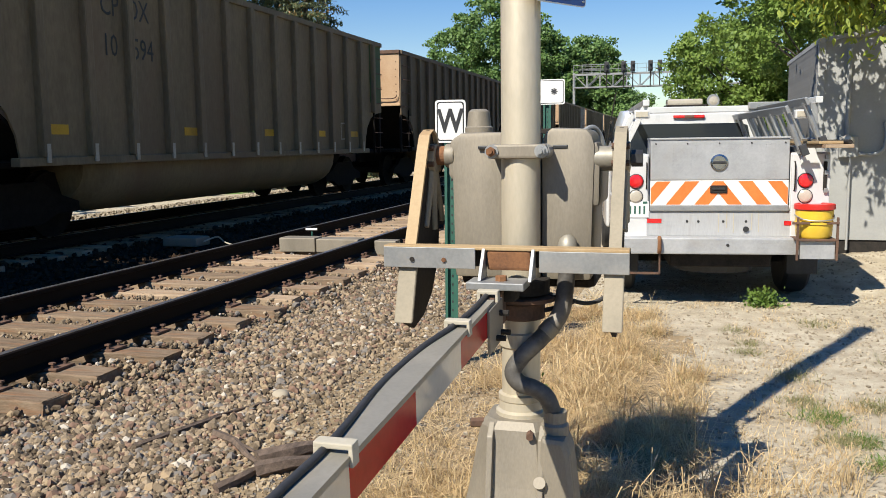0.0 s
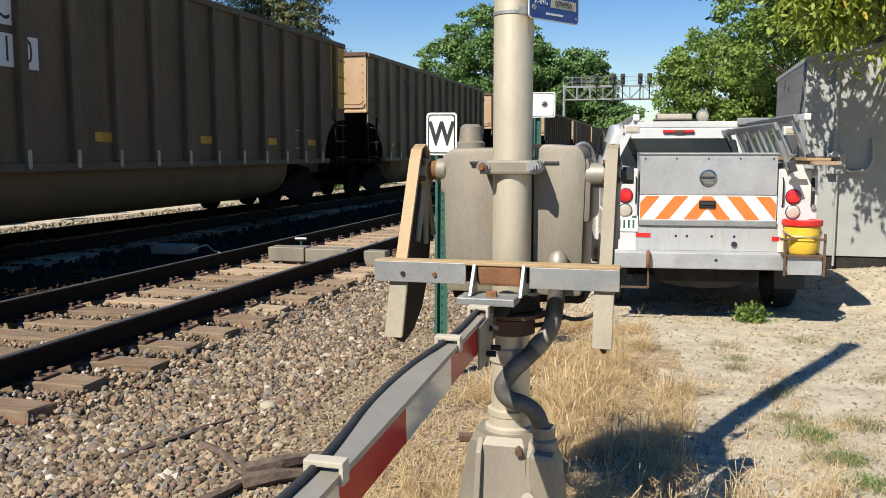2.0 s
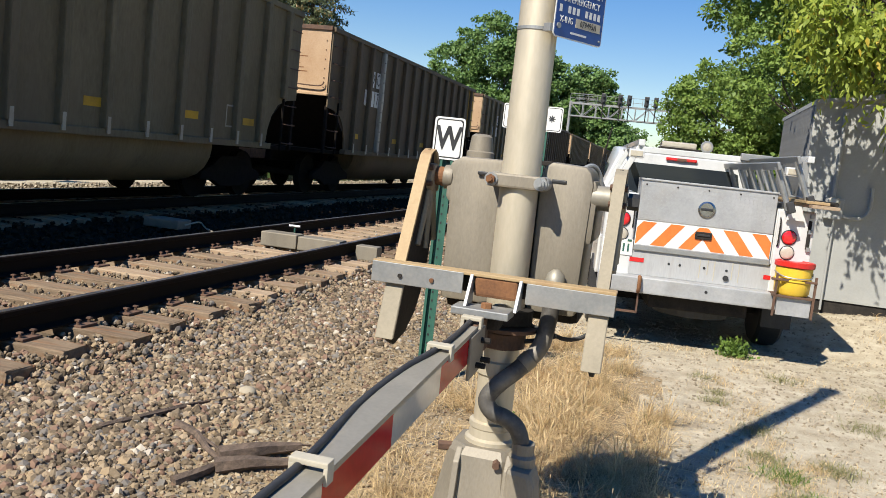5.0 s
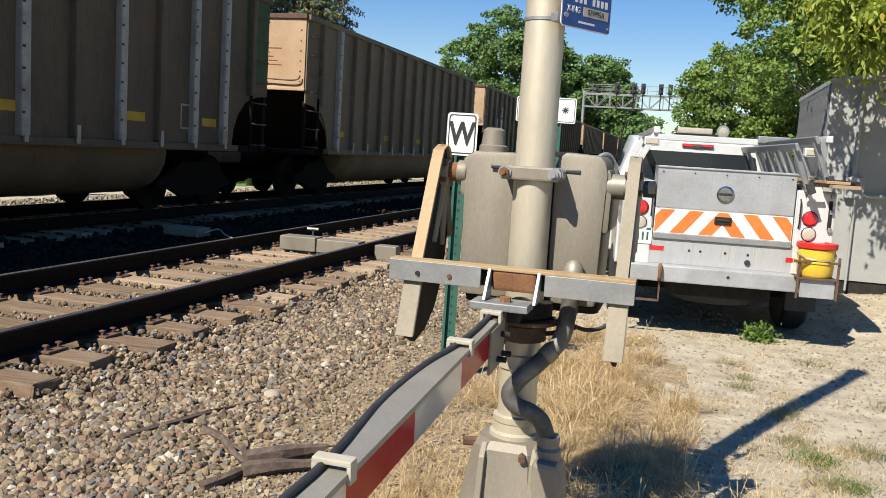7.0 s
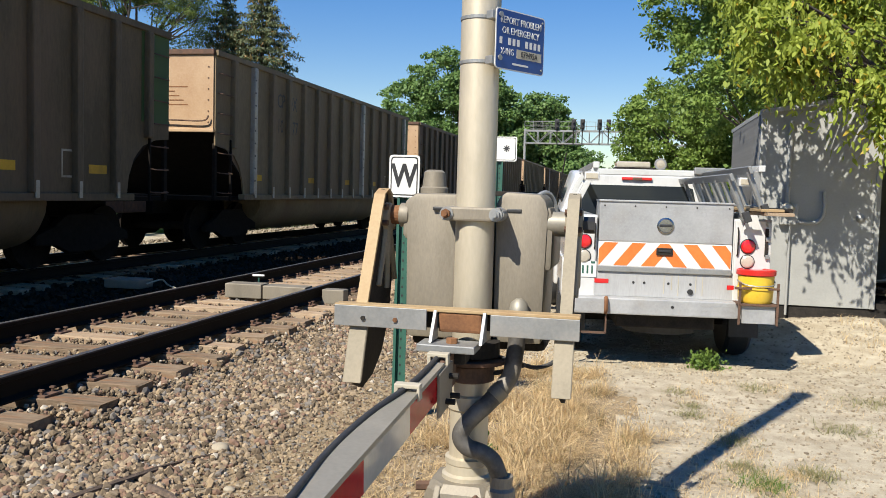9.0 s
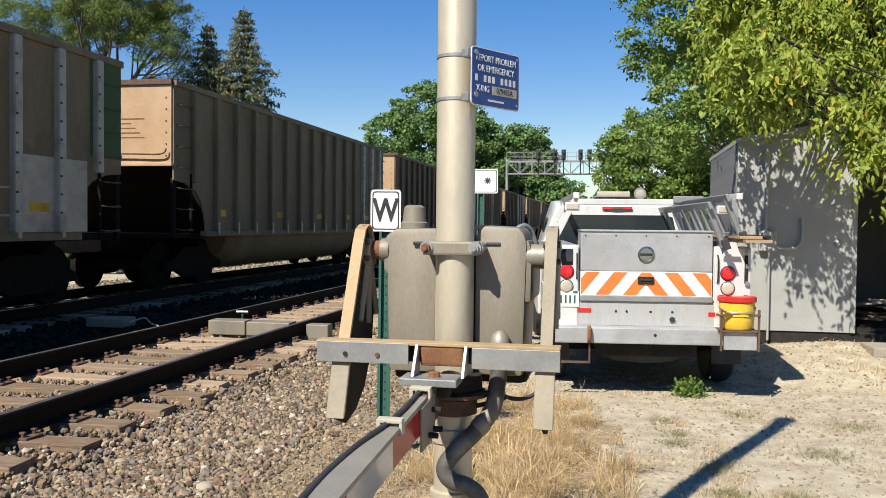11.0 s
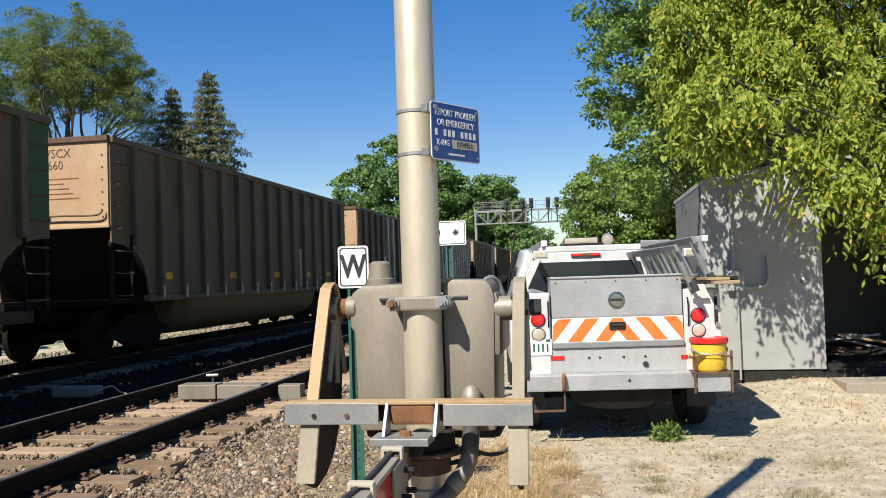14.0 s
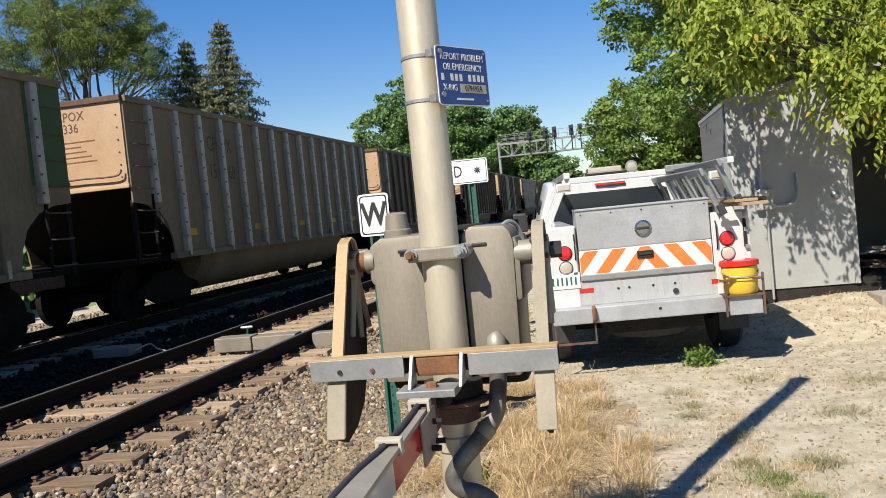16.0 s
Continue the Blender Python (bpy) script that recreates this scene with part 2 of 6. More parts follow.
M_coal = [material("brown_car_paint", (0.075, 0.053, 0.026), (0.132, 0.094, 0.048), rough=0.75, scale=1.6, fine=26, bump=0.12, depth=0.005, spread=0.32,
                   stain=(0.12, 0.075, 0.045), stain_scale=0.8, stain_amount=0.6, stretch=(1, 1, 0.3)),
          material("tan_car_paint", (0.132, 0.098, 0.05), (0.212, 0.16, 0.086), rough=0.75, scale=1.6, fine=26, bump=0.12, depth=0.005, spread=0.32,
                   stain=(0.10, 0.055, 0.03), stain_scale=0.8, stain_amount=0.6, stretch=(1, 1, 0.3)),
          material("olive_car_paint", (0.122, 0.096, 0.048), (0.195, 0.156, 0.084), rough=0.75, scale=1.6, fine=26, bump=0.12, depth=0.005, spread=0.32,
                   stain=(0.09, 0.06, 0.035), stain_scale=0.8, stain_amount=0.6, stretch=(1, 1, 0.3))]
# rust-stained car end, sunlight put into a lighter, warmer base colour
M_end = material("sunlit_rust_end_sheet", (0.33, 0.202, 0.106), (0.436, 0.303, 0.179), rough=0.7, scale=1.5, fine=30, bump=0.1, depth=0.004,
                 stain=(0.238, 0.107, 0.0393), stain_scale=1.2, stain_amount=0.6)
M_rib = material("silver_side_post", (0.319, 0.29, 0.235), (0.45, 0.411, 0.338), rough=0.5, metal=0.3, scale=3, fine=40, bump=0.05,
                 stain=(0.0936, 0.0618, 0.0367), stain_scale=2, stain_amount=0.5)
M_greenpaint = material("green_end_paint", (0.0275, 0.0605, 0.011), (0.0468, 0.088, 0.0193), rough=0.7, scale=2, fine=40, bump=0.08)
M_yellowpaint = material("yellow_end_paint", (0.46, 0.26, 0.015), (0.62, 0.36, 0.025), rough=0.7, scale=2, fine=40, bump=0.08,
                         stain=(0.15, 0.09, 0.03), stain_scale=1.5, stain_amount=0.6)
M_coalheap = material("coal", (0.012, 0.012, 0.012), (0.04, 0.04, 0.04), rough=0.6, scale=12, fine=60, bump=0.8, depth=0.03)
M_bark = material("grey_brown_bark", (0.035, 0.028, 0.022), (0.11, 0.088, 0.068), rough=0.95, scale=6, fine=40, bump=0.7, depth=0.02, stretch=(1, 1, 0.2))
M_leaf_near = leaf_material("boxelder_leaf", (0.134, 0.194, 0.0185), (0.412, 0.469, 0.0757), 0.45, (0.495, 0.367, 0.0421), 0.05)
M_leaf_mid = leaf_material("ash_leaf", (0.0688, 0.138, 0.0215), (0.263, 0.355, 0.0782), 0.38)
M_leaf_far = leaf_material("maple_leaf", (0.0562, 0.125, 0.033), (0.188, 0.288, 0.0825), 0.3)
M_leaf_locust = leaf_material("locust_leaf", (0.065, 0.106, 0.0204), (0.195, 0.248, 0.056), 0.35)
M_needle = leaf_material("spruce_needles", (0.0387, 0.07, 0.0336), (0.166, 0.18, 0.084), 0.15, (0.221, 0.13, 0.042), 0.12)
M_straw = leaf_material("dry_straw", (0.33, 0.225, 0.105), (0.84, 0.65, 0.37), 0.35)
M_weed = leaf_material("weed_leaf", (0.06, 0.115, 0.017), (0.18, 0.267, 0.051), 0.3)
M_greyweed = leaf_material("dusty_weed", (0.16, 0.162, 0.068), (0.34, 0.306, 0.145), 0.3)
M_oldwood = material("rotten_dark_wood", (0.05, 0.035, 0.025), (0.17, 0.12, 0.085), rough=0.95, scale=5, fine=40, bump=0.7, depth=0.01, stretch=(8, 1, 8))


mottled(M_stone, ((0.20, 0.12, 0.085), 0.30, 0.42), ((0.30, 0.22, 0.13), 0.55, 0.66), ((0.13, 0.125, 0.12), 0.72, 0.84), ((0.44, 0.40, 0.33), 0.97, 1.0))
mottled(M_rubble, ((0.16, 0.10, 0.07), 0.30, 0.42), ((0.34, 0.26, 0.16), 0.55, 0.70), ((0.14, 0.135, 0.125), 0.72, 0.82))


# ---- building blocks ----
def part(name, bm, mat, parent=None, label="", smooth=False):
    """Links a bmesh as one mesh object under a thing or under a part."""
    me = bpy.data.meshes.new(name)
    bm.to_mesh(me)
    bm.free()
    me.materials.append(mat)
    if smooth:
        me.shade_smooth()
        me.set_sharp_from_angle(angle=radians(38))
    ob = new(name, me)
    if parent:
        ob.parent = parent
    if label:
        ob["label"] = label
    return ob


def shared(name, me, parent, m):
    """One more piece on a mesh that others use too."""
    ob = new(name, me)
    ob.parent = parent
    ob.matrix_basis = m
    return ob


def thing(name, label, category, m=None, group="", kind=""):
    ob = new(name)
    ob.empty_display_size = 0.1
    if m is not None:
        ob.matrix_basis = m
    return tagged(ob, label, category, group, kind)


def bevelled(bm, width, segments=2):
    if width:
        bmesh.ops.bevel(bm, geom=[e for e in bm.edges if len(e.link_faces) == 2 and e.calc_face_angle(0) > 0.5],
                        offset=width, segments=segments, profile=0.6, affect="EDGES", clamp_overlap=True)
    return bm


def box(x0, x1, y0, y1, z0, z1, bevel=0.0, bm=None):
    own = bmesh.new()
    bmesh.ops.create_cube(own, size=1.0, matrix=Matrix.LocRotScale(((x0 + x1) / 2, (y0 + y1) / 2, (z0 + z1) / 2), None,
                                                                  (abs(x1 - x0), abs(y1 - y0), abs(z1 - z0))))
    bevelled(own, bevel)
    return merged(bm, own)


def merged(bm, own):
    if bm is None:
        return own
    me = bpy.data.meshes.new("scrap")
    own.to_mesh(me)
    own.free()
    bm.from_mesh(me)
    bpy.data.meshes.remove(me)
    return bm


def rod(a, b, r0, r1=None, n=14, bm=None, bevel=0.0):
    """A round bar from a to b."""
    a, b = Vector(a), Vector(b)
    own = bmesh.new()
    bmesh.ops.create_cone(own, cap_ends=True, segments=n, radius1=r0, radius2=r0 if r1 is None else r1, depth=(b - a).length)
    bevelled(own, bevel)
    turn = (b - a).to_track_quat("Z", "Y").to_matrix().to_4x4()
    own.transform(Matrix.Translation((a + b) / 2) @ turn)
    return merged(bm, own)


def lathe(profile, n=32, bm=None, m=None):
    """Turns (radius, height) pairs round the z axis."""
    own = bmesh.new()
    rings = []
    for r, z in profile:
        rings.append([own.verts.new((r * math.cos(2 * math.pi * k / n), r * math.sin(2 * math.pi * k / n), z)) for k in range(n)])
    for a, b in zip(rings, rings[1:]):
        for k in range(n):
            own.faces.new((a[k], a[(k + 1) % n], b[(k + 1) % n], b[k]))
    own.faces.new(rings[0][::-1])
    own.faces.new(rings[-1])
    if m is not None:
        own.transform(m)
    return merged(bm, own)


def prism(outline, depth, m=None, bevel=0.0, bm=None):
    """An outline in x and y, raised by depth along z, then laid by m."""
    own = bmesh.new()
    low = [own.verts.new((x, y, 0)) for x, y in outline]
    top = [own.verts.new((x, y, depth)) for x, y in outline]
    n = len(outline)
    own.faces.new(low[::-1])
    own.faces.new(top)
    for k in range(n):
        own.faces.new((low[k], low[(k + 1) % n], top[(k + 1) % n], top[k]))
    bmesh.ops.recalc_face_normals(own, faces=own.faces)
    bevelled(own, bevel)
    if m is not None:
        own.transform(m)
    return merged(bm, own)


def tube(points, r, n=12, bm=None, r_end=None, smooth_steps=6):
    """A pipe along a smooth line through the points."""
    pts = [Vector(p) for p in points]
    line = []
    for k in range(len(pts) - 1):
        p0, p1, p2, p3 = pts[max(k - 1, 0)], pts[k], pts[k + 1], pts[min(k + 2, len(pts) - 1)]
        for s in range(smooth_steps):
            u = s / smooth_steps
            line.append(0.5 * ((2 * p1) + (p2 - p0) * u + (2 * p0 - 5 * p1 + 4 * p2 - p3) * u * u + (3 * p1 - p0 - 3 * p2 + p3) * u ** 3))
    line.append(pts[-1])
    own = bmesh.new()
    rings = []
    side = Vector((0.3, 0.5, 0.8))
    for k, p in enumerate(line):
        d = (line[min(k + 1, len(line) - 1)] - line[max(k - 1, 0)]).normalized()
        u = (side - d * side.dot(d)).normalized()
        side = u
        v = d.cross(u)
        rr = r if r_end is None else r + (r_end - r) * k / (len(line) - 1)
        rings.append([own.verts.new(p + rr * (math.cos(2 * math.pi * j / n) * u + math.sin(2 * math.pi * j / n) * v)) for j in range(n)])
    for a, b in zip(rings, rings[1:]):
        for j in range(n):
            own.faces.new((a[j], a[(j + 1) % n], b[(j + 1) % n], b[j]))
    own.faces.new(rings[0][::-1])
    own.faces.new(rings[-1])
    return merged(bm, own)


def lettering(name, words, size, mat, parent, m, label="", align="CENTER", narrow=1.0, bold=0.0):
    """Flat raised letters in the built-in font, turned into a mesh."""
    cu = bpy.data.curves.new(name, "FONT")
    cu.body, cu.size, cu.align_x, cu.align_y = words, size, align, "CENTER"
    cu.extrude, cu.offset, cu.resolution_u = 0.0008, bold, 2
    scrap = bpy.data.objects.new("scrap", cu)
    me = bpy.data.meshes.new_from_object(scrap)
    bpy.data.objects.remove(scrap)
    me.transform(Matrix.Diagonal((narrow, 1, 1, 1)))
    me.materials.clear()
    me.materials.append(mat)
    ob = new(name, me)
    ob.parent = parent
    ob.matrix_basis = m
    if label:
        ob["label"] = label
    return ob


def mesh_from(name, verts, faces, mat, parent=None):
    me = bpy.data.meshes.new(name)
    me.from_pydata(verts, [], faces)
    me.materials.append(mat)
    ob = new(name, me)
    if parent:
        ob.parent = parent
    return ob


def fast_mesh(name, verts, n_side, mat, parent=None):
    """Many faces of n_side corners each, corners given in order (count, n_side, 3)."""
    count = len(verts)
    me = bpy.data.meshes.new(name)
    me.vertices.add(count * n_side)
    me.vertices.foreach_set("co", np.ascontiguousarray(verts, dtype=np.float32).ravel())
    me.loops.add(count * n_side)
    me.loops.foreach_set("vertex_index", np.arange(count * n_side, dtype=np.int32))
    me.polygons.add(count)
    me.polygons.foreach_set("loop_start", np.arange(0, count * n_side, n_side, dtype=np.int32))
    me.update(calc_edges=True)
    me.validate()
    me.materials.append(mat)
    ob = new(name, me)
    if parent:
        ob.parent = parent
    return ob


FRONT = pose(0, 0, 0, 90, 0, 0)      # a sign in x and z that faces -y


# ---- ground ----
RAIL_TOP, TIE_TOP = 0.30, 0.115
NEAR_RAIL, FAR_RAIL = -4.02, -5.53
TRACK, TRAIN_TRACK = -4.775, -9.36


def ground_height(x, y):
    """Level gravel by the truck, a low shoulder of ballast towards the tracks, a mound before the shed."""
    k = min(1.0, max(0.0, (-1.5 - x) / 1.6))
    h = (TIE_TOP - 0.075) * k * k * (3 - 2 * k)
    if x < -12.5:
        h -= min(0.5, (-12.5 - x) * 0.3)
    d = math.hypot((x - 2.6) / 2.2, (y - 10.6) / 1.5)
    h += 0.30 * max(0.0, 1 - d) ** 0.7 if d < 1 else 0
    near = -7 < x < 6 and 0 < y < 16
    h += (0.018 if near else 0.03) * noise.noise(Vector((x * 0.9, y * 0.9, 0.3))) * (1.0 if x > -2 else 0.3)
    return h


def steps(edges):
    out = []
    for a, b, n in edges:
        out += [a + (b - a) * k / n for k in range(n)]
    return out + [edges[-1][1]]


def build_ground():
    xs = steps([(-900, -60, 8), (-60, -14, 10), (-14, -8, 12), (-8, 6, 90), (6, 30, 12), (30, 900, 8)])
    ys = steps([(-300, -20, 6), (-20, -8, 6), (-8, 0, 40), (0, 16, 100), (16, 60, 22), (60, 1500, 12)])
    verts = [(x, y, ground_height(x, y)) for y in ys for x in xs]
    w = len(xs)
    faces = [(j * w + i, j * w + i + 1, (j + 1) * w + i + 1, (j + 1) * w + i) for j in range(len(ys) - 1) for i in range(w - 1)]
    ob = mesh_from("ground", verts, faces, M_ground)
    ob.data.materials.append(M_bed)
    ob.data.materials.append(M_dirt)
    ob.data.materials.append(M_shadebed)
    for p in ob.data.polygons:
        c = p.center
        p.use_smooth = True
        wave = 0.3 * noise.noise(Vector((c.y * 0.9, 2, c.x)))
        # dark bed painted where the train's shadow lies
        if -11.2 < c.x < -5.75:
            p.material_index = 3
        elif -14 < c.x < -2.3 + wave:
            p.material_index = 1
        elif -2.3 + wave <= c.x < (0.05 + wave * 0.6 if 2.7 < c.y < 7.0 + wave * 3 else -0.75 + wave * 1.5 - max(0, c.y - 6) * 0.1):
            p.material_index = 2
    tagged(ob, "pale gravel yard with a shoulder of grey ballast along the tracks", "ground", kind="structure")


build_ground()

def stones(name, label, count, place, sizes, mat, seed, round_ones=False):
    """Broken stones of many sides, joined: nobody could count them."""
    rng = np.random.default_rng(seed)
    base = bmesh.new()
    if round_ones:
        bmesh.ops.create_icosphere(base, subdivisions=1, radius=1.0)
    else:
        bmesh.ops.create_cube(base, size=1.5)
    bmesh.ops.triangulate(base, faces=base.faces)
    base.verts.ensure_lookup_table()
    bv = np.array([v.co[:] for v in base.verts])
    bf = np.array([[v.index for v in f.verts] for f in base.faces])
    base.free()
    n = len(bv)
    pts = place(rng, count)
    count = len(pts)
    s = rng.uniform(*sizes, count) * rng.choice([0.7, 1.0, 1.0, 1.35], count)
    shape = bv[None] * (rng.uniform(0.72, 1.18, (count, n, 3)) if round_ones else rng.uniform(0.55, 1.25, (count, n, 3)))
    shape *= rng.uniform(0.65, 1.2, (count, 1, 3)) * s[:, None, None]
    a, b = rng.uniform(0, 6.28, count), rng.normal(0, 0.9, count)
    ca, sa, cb, sb = np.cos(a), np.sin(a), np.cos(b), np.sin(b)
    x, y, z = shape[..., 0], shape[..., 1], shape[..., 2]
    y, z = cb[:, None] * y - sb[:, None] * z, sb[:, None] * y + cb[:, None] * z
    x, y = ca[:, None] * x - sa[:, None] * y, sa[:, None] * x + ca[:, None] * y
    all_v = np.stack([x, y, z], -1) + pts[:, None]
    me = bpy.data.meshes.new(name)
    me.vertices.add(count * n)
    me.vertices.foreach_set("co", all_v.astype(np.float32).ravel())
    idx = (np.arange(count)[:, None, None] * n + bf[None]).astype(np.int32).ravel()
    me.loops.add(len(idx))
    me.loops.foreach_set("vertex_index", idx)
    me.polygons.add(len(idx) // 3)
    me.polygons.foreach_set("loop_start", np.arange(0, len(idx), 3, dtype=np.int32))
    me.update(calc_edges=True)
    me.shade_flat()
    me.materials.append(mat)
    return tagged(new(name, me), label, "gravel", kind="stuff")


def lay(rng, x, y, low=0.0):
    out = np.array([(a, b, ground_height(a, b)) for a, b in zip(x, y)])
    out[:, 2] += low
    return out


def ballast_places(rng, n):
    y = np.where(rng.random(n) < 0.86, 2.2 + 22 * rng.random(n) ** 1.7, rng.uniform(-8, 2.2, n))
    x = rng.uniform(-3.62, -2.0, n) + rng.normal(0, 0.14, n)
    keep = (x > -3.7) & (rng.random(n) < 1.25 - np.maximum(0, x + 2.5) * 2.2)
    return lay(rng, x[keep], y[keep], np.where(x[keep] < -3.35, -0.004, 0.008))


def rubble_places(rng, n):
    y = np.where(rng.random(n) < 0.86, 2.4 + 9 * rng.random(n) ** 1.5, rng.uniform(-8, 2.4, n))
    x = rng.normal(-1.85, 0.45, n)
    return lay(rng, x, y, 0.0)


def crib_places(rng, n):
    y = np.where(rng.random(n) < 0.8, 4 + 26 * rng.random(n) ** 1.5, rng.uniform(-8, 4, n))
    x = rng.uniform(-6.4, -3.2, n)
    phase = ((y - 0.05) / 0.56) % 1.0
    keep = ((phase > 0.36) | (rng.random(n) < 0.04)) & (np.abs(x - NEAR_RAIL) > 0.09) & (np.abs(x - FAR_RAIL) > 0.09)
    return np.stack([x, y, TIE_TOP - 0.05 + 0.03 * rng.random(n)], 1)[keep]


def far_bed_places(rng, n):
    y = 8 + 40 * rng.random(n) ** 1.4
    x = rng.uniform(-16.0, -11.3, n)
    return np.stack([x, y, np.full(n, TIE_TOP - 0.04) - np.maximum(0, (-12.5 - x) * 0.12)], 1)


def train_shade_places(rng, n):
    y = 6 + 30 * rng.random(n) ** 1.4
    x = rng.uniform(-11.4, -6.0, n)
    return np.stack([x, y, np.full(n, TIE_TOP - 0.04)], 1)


def sandy_places(rng, n):
    y = np.where(rng.random(n) < 0.85, 2.6 + 12 * rng.random(n) ** 1.4, rng.uniform(-8, 2.6, n))
    x = rng.uniform(-2.6, 4.5, n)
    return lay(rng, x, y, 0.0)


stones("ballast", "loose crushed grey and brown ballast stones", 50000, ballast_places, (0.009, 0.027), M_stone, 1, True)
stones("rubble", "small brown and tan stones over the dirt shoulder", 26000, rubble_places, (0.004, 0.015), M_rubble, 6)
stones("ballast", "crushed stones lying between the track's wooden ties", 24000, crib_places, (0.010, 0.026), M_stone, 2, True)
stones("ballast", "sunlit pale ballast beyond the passing train", 9000, far_bed_places, (0.02, 0.045), M_pebble, 3)
stones("ballast", "ballast coloured dark for the shade of the train", 9000, train_shade_places, (0.018, 0.04), M_shadestone, 7)
stones("pebbles", "small pale pebbles strewn over the gravel yard", 34000, sandy_places, (0.004, 0.014), M_pebble, 4)


# ---- tracks ----
def rail_mesh():
    outline = [(-0.07, 0), (0.07, 0), (0.07, 0.012), (0.012, 0.03), (0.012, 0.125), (0.036, 0.135), (0.036, 0.165), (0.026, 0.172),
               (-0.026, 0.172), (-0.036, 0.165), (-0.036, 0.135), (-0.012, 0.125), (-0.012, 0.03), (-0.07, 0.012)]
    return prism(outline, 420.0, Matrix(((1, 0, 0, 0), (0, 0, 1, -60), (0, 1, 0, 0), (0, 0, 0, 1))))


def build_track(x, ties, label):
    track = thing("railway_track", label, "railway track", pose(x, 0, 0), group="railway tracks", kind="structure")
    for s in (-1, 1):
        bm = rail_mesh()
        bmesh.ops.recalc_face_normals(bm, faces=bm.faces)
        r = part("rail", bm, M_rail, track, "rusty steel rail coloured near black for shade, head worn bright")
        r.location = (s * 0.755, 0, RAIL_TOP - 0.172)
        head = part("rail_head", box(-0.024, 0.024, -60, 360, RAIL_TOP, RAIL_TOP + 0.0015), M_railtop, r)
        head.matrix_basis = pose(0, 0, -RAIL_TOP + 0.172)
    return track


track_near = build_track(TRACK, True, "straight track of rusty rails on weathered wooden ties")
track_far = build_track(TRAIN_TRACK, True, "parallel track on which the coal train runs, in shade")


def tie_mesh(seed, old):
    rng = random.Random(seed)
    bm = box(-1.29, 1.29, -0.115, 0.115, -0.16, 0, 0.012)
    bmesh.ops.subdivide_edges(bm, edges=[e for e in bm.edges if abs(e.verts[0].co.x - e.verts[1].co.x) > 1], cuts=6)
    for v in bm.verts:
        v.co += Vector((rng.uniform(-0.012, 0.012), rng.uniform(-0.008, 0.008), rng.uniform(-0.008, 0.004)))
    me = bpy.data.meshes.new("tie")
    bm.to_mesh(me)
    bm.free()
    me.materials.append(old)
    return me


def build_ties():
    meshes = [tie_mesh(k, M_tie) for k in range(5)]
    plate = box(-0.16, 0.16, -0.09, 0.09, 0, 0.016, 0.004)
    for a in (-0.11, 0.11):
        for b in (-0.06, 0.06):
            rod((a, b, 0.01), (a, b, 0.045), 0.011, n=6, bm=plate)
            box(a - 0.018, a + 0.018, b - 0.014, b + 0.014, 0.04, 0.052, bm=plate)
    me = bpy.data.meshes.new("tie_plate")
    plate.to_mesh(me)
    plate.free()
    me.materials.append(M_darkrust)
    rng = random.Random(5)
    for k in range(-22, 120):
        y = 0.18 + k * 0.56
        tie = shared("tie", meshes[k % 5], track_near, pose(rng.uniform(-0.06, 0.06), y, TIE_TOP + rng.uniform(-0.012, 0.006), 0, rng.uniform(-0.4, 0.4), rng.uniform(-1.2, 1.2)))
        if 0 <= k < 75:
            for s in (-0.755, 0.755):
                shared("tie_plate", me, tie, pose(s - tie.location.x, 0, 0.001))
    for k in range(-24, 60):
        y = 4 + k * 0.52
        shared("tie", meshes[k % 5], track_far, pose(rng.uniform(-0.06, 0.06), y, TIE_TOP + rng.uniform(-0.012, 0.006), 0, 0, rng.uniform(-1.2, 1.2)))


# ---- coal train ----
CAR_PITCH, CAR_HALF = 16.15, 7.22
SIDE = 1.50


def side_outline():
    """Outline of a car side along the car and upwards, from the rail."""
    low = [(-CAR_HALF, 2.06), (-CAR_HALF + 0.42, 2.02), (-CAR_HALF + 0.82, 1.90), (-CAR_HALF + 1.06, 1.68), (-CAR_HALF + 1.2, 1.40), (-CAR_HALF + 1.25, 1.12)]
    return low + [(-y, z) for y, z in low[::-1]] + [(CAR_HALF, 3.86), (-CAR_HALF, 3.86)]


YZ = Matrix(((0, 0, 1, 0), (1, 0, 0, 0), (0, 1, 0, 0), (0, 0, 0, 1)))   # outline (y, z), raised along x


def bogie_parts(car, y):
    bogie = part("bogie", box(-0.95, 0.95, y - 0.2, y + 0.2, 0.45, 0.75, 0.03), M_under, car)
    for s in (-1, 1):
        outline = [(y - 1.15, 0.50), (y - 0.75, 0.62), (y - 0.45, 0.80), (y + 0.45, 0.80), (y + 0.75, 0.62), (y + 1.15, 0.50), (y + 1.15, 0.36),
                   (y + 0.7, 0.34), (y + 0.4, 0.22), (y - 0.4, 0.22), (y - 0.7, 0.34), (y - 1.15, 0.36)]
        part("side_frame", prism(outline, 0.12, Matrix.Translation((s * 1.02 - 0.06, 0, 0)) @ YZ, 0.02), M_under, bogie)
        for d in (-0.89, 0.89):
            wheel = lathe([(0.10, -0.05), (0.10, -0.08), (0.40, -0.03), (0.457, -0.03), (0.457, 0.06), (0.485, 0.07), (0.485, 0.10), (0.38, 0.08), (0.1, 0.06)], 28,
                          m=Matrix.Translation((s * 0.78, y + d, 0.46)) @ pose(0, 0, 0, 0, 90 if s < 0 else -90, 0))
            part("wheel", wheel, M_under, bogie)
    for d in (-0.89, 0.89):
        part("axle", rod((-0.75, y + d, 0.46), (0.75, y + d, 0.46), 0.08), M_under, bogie)


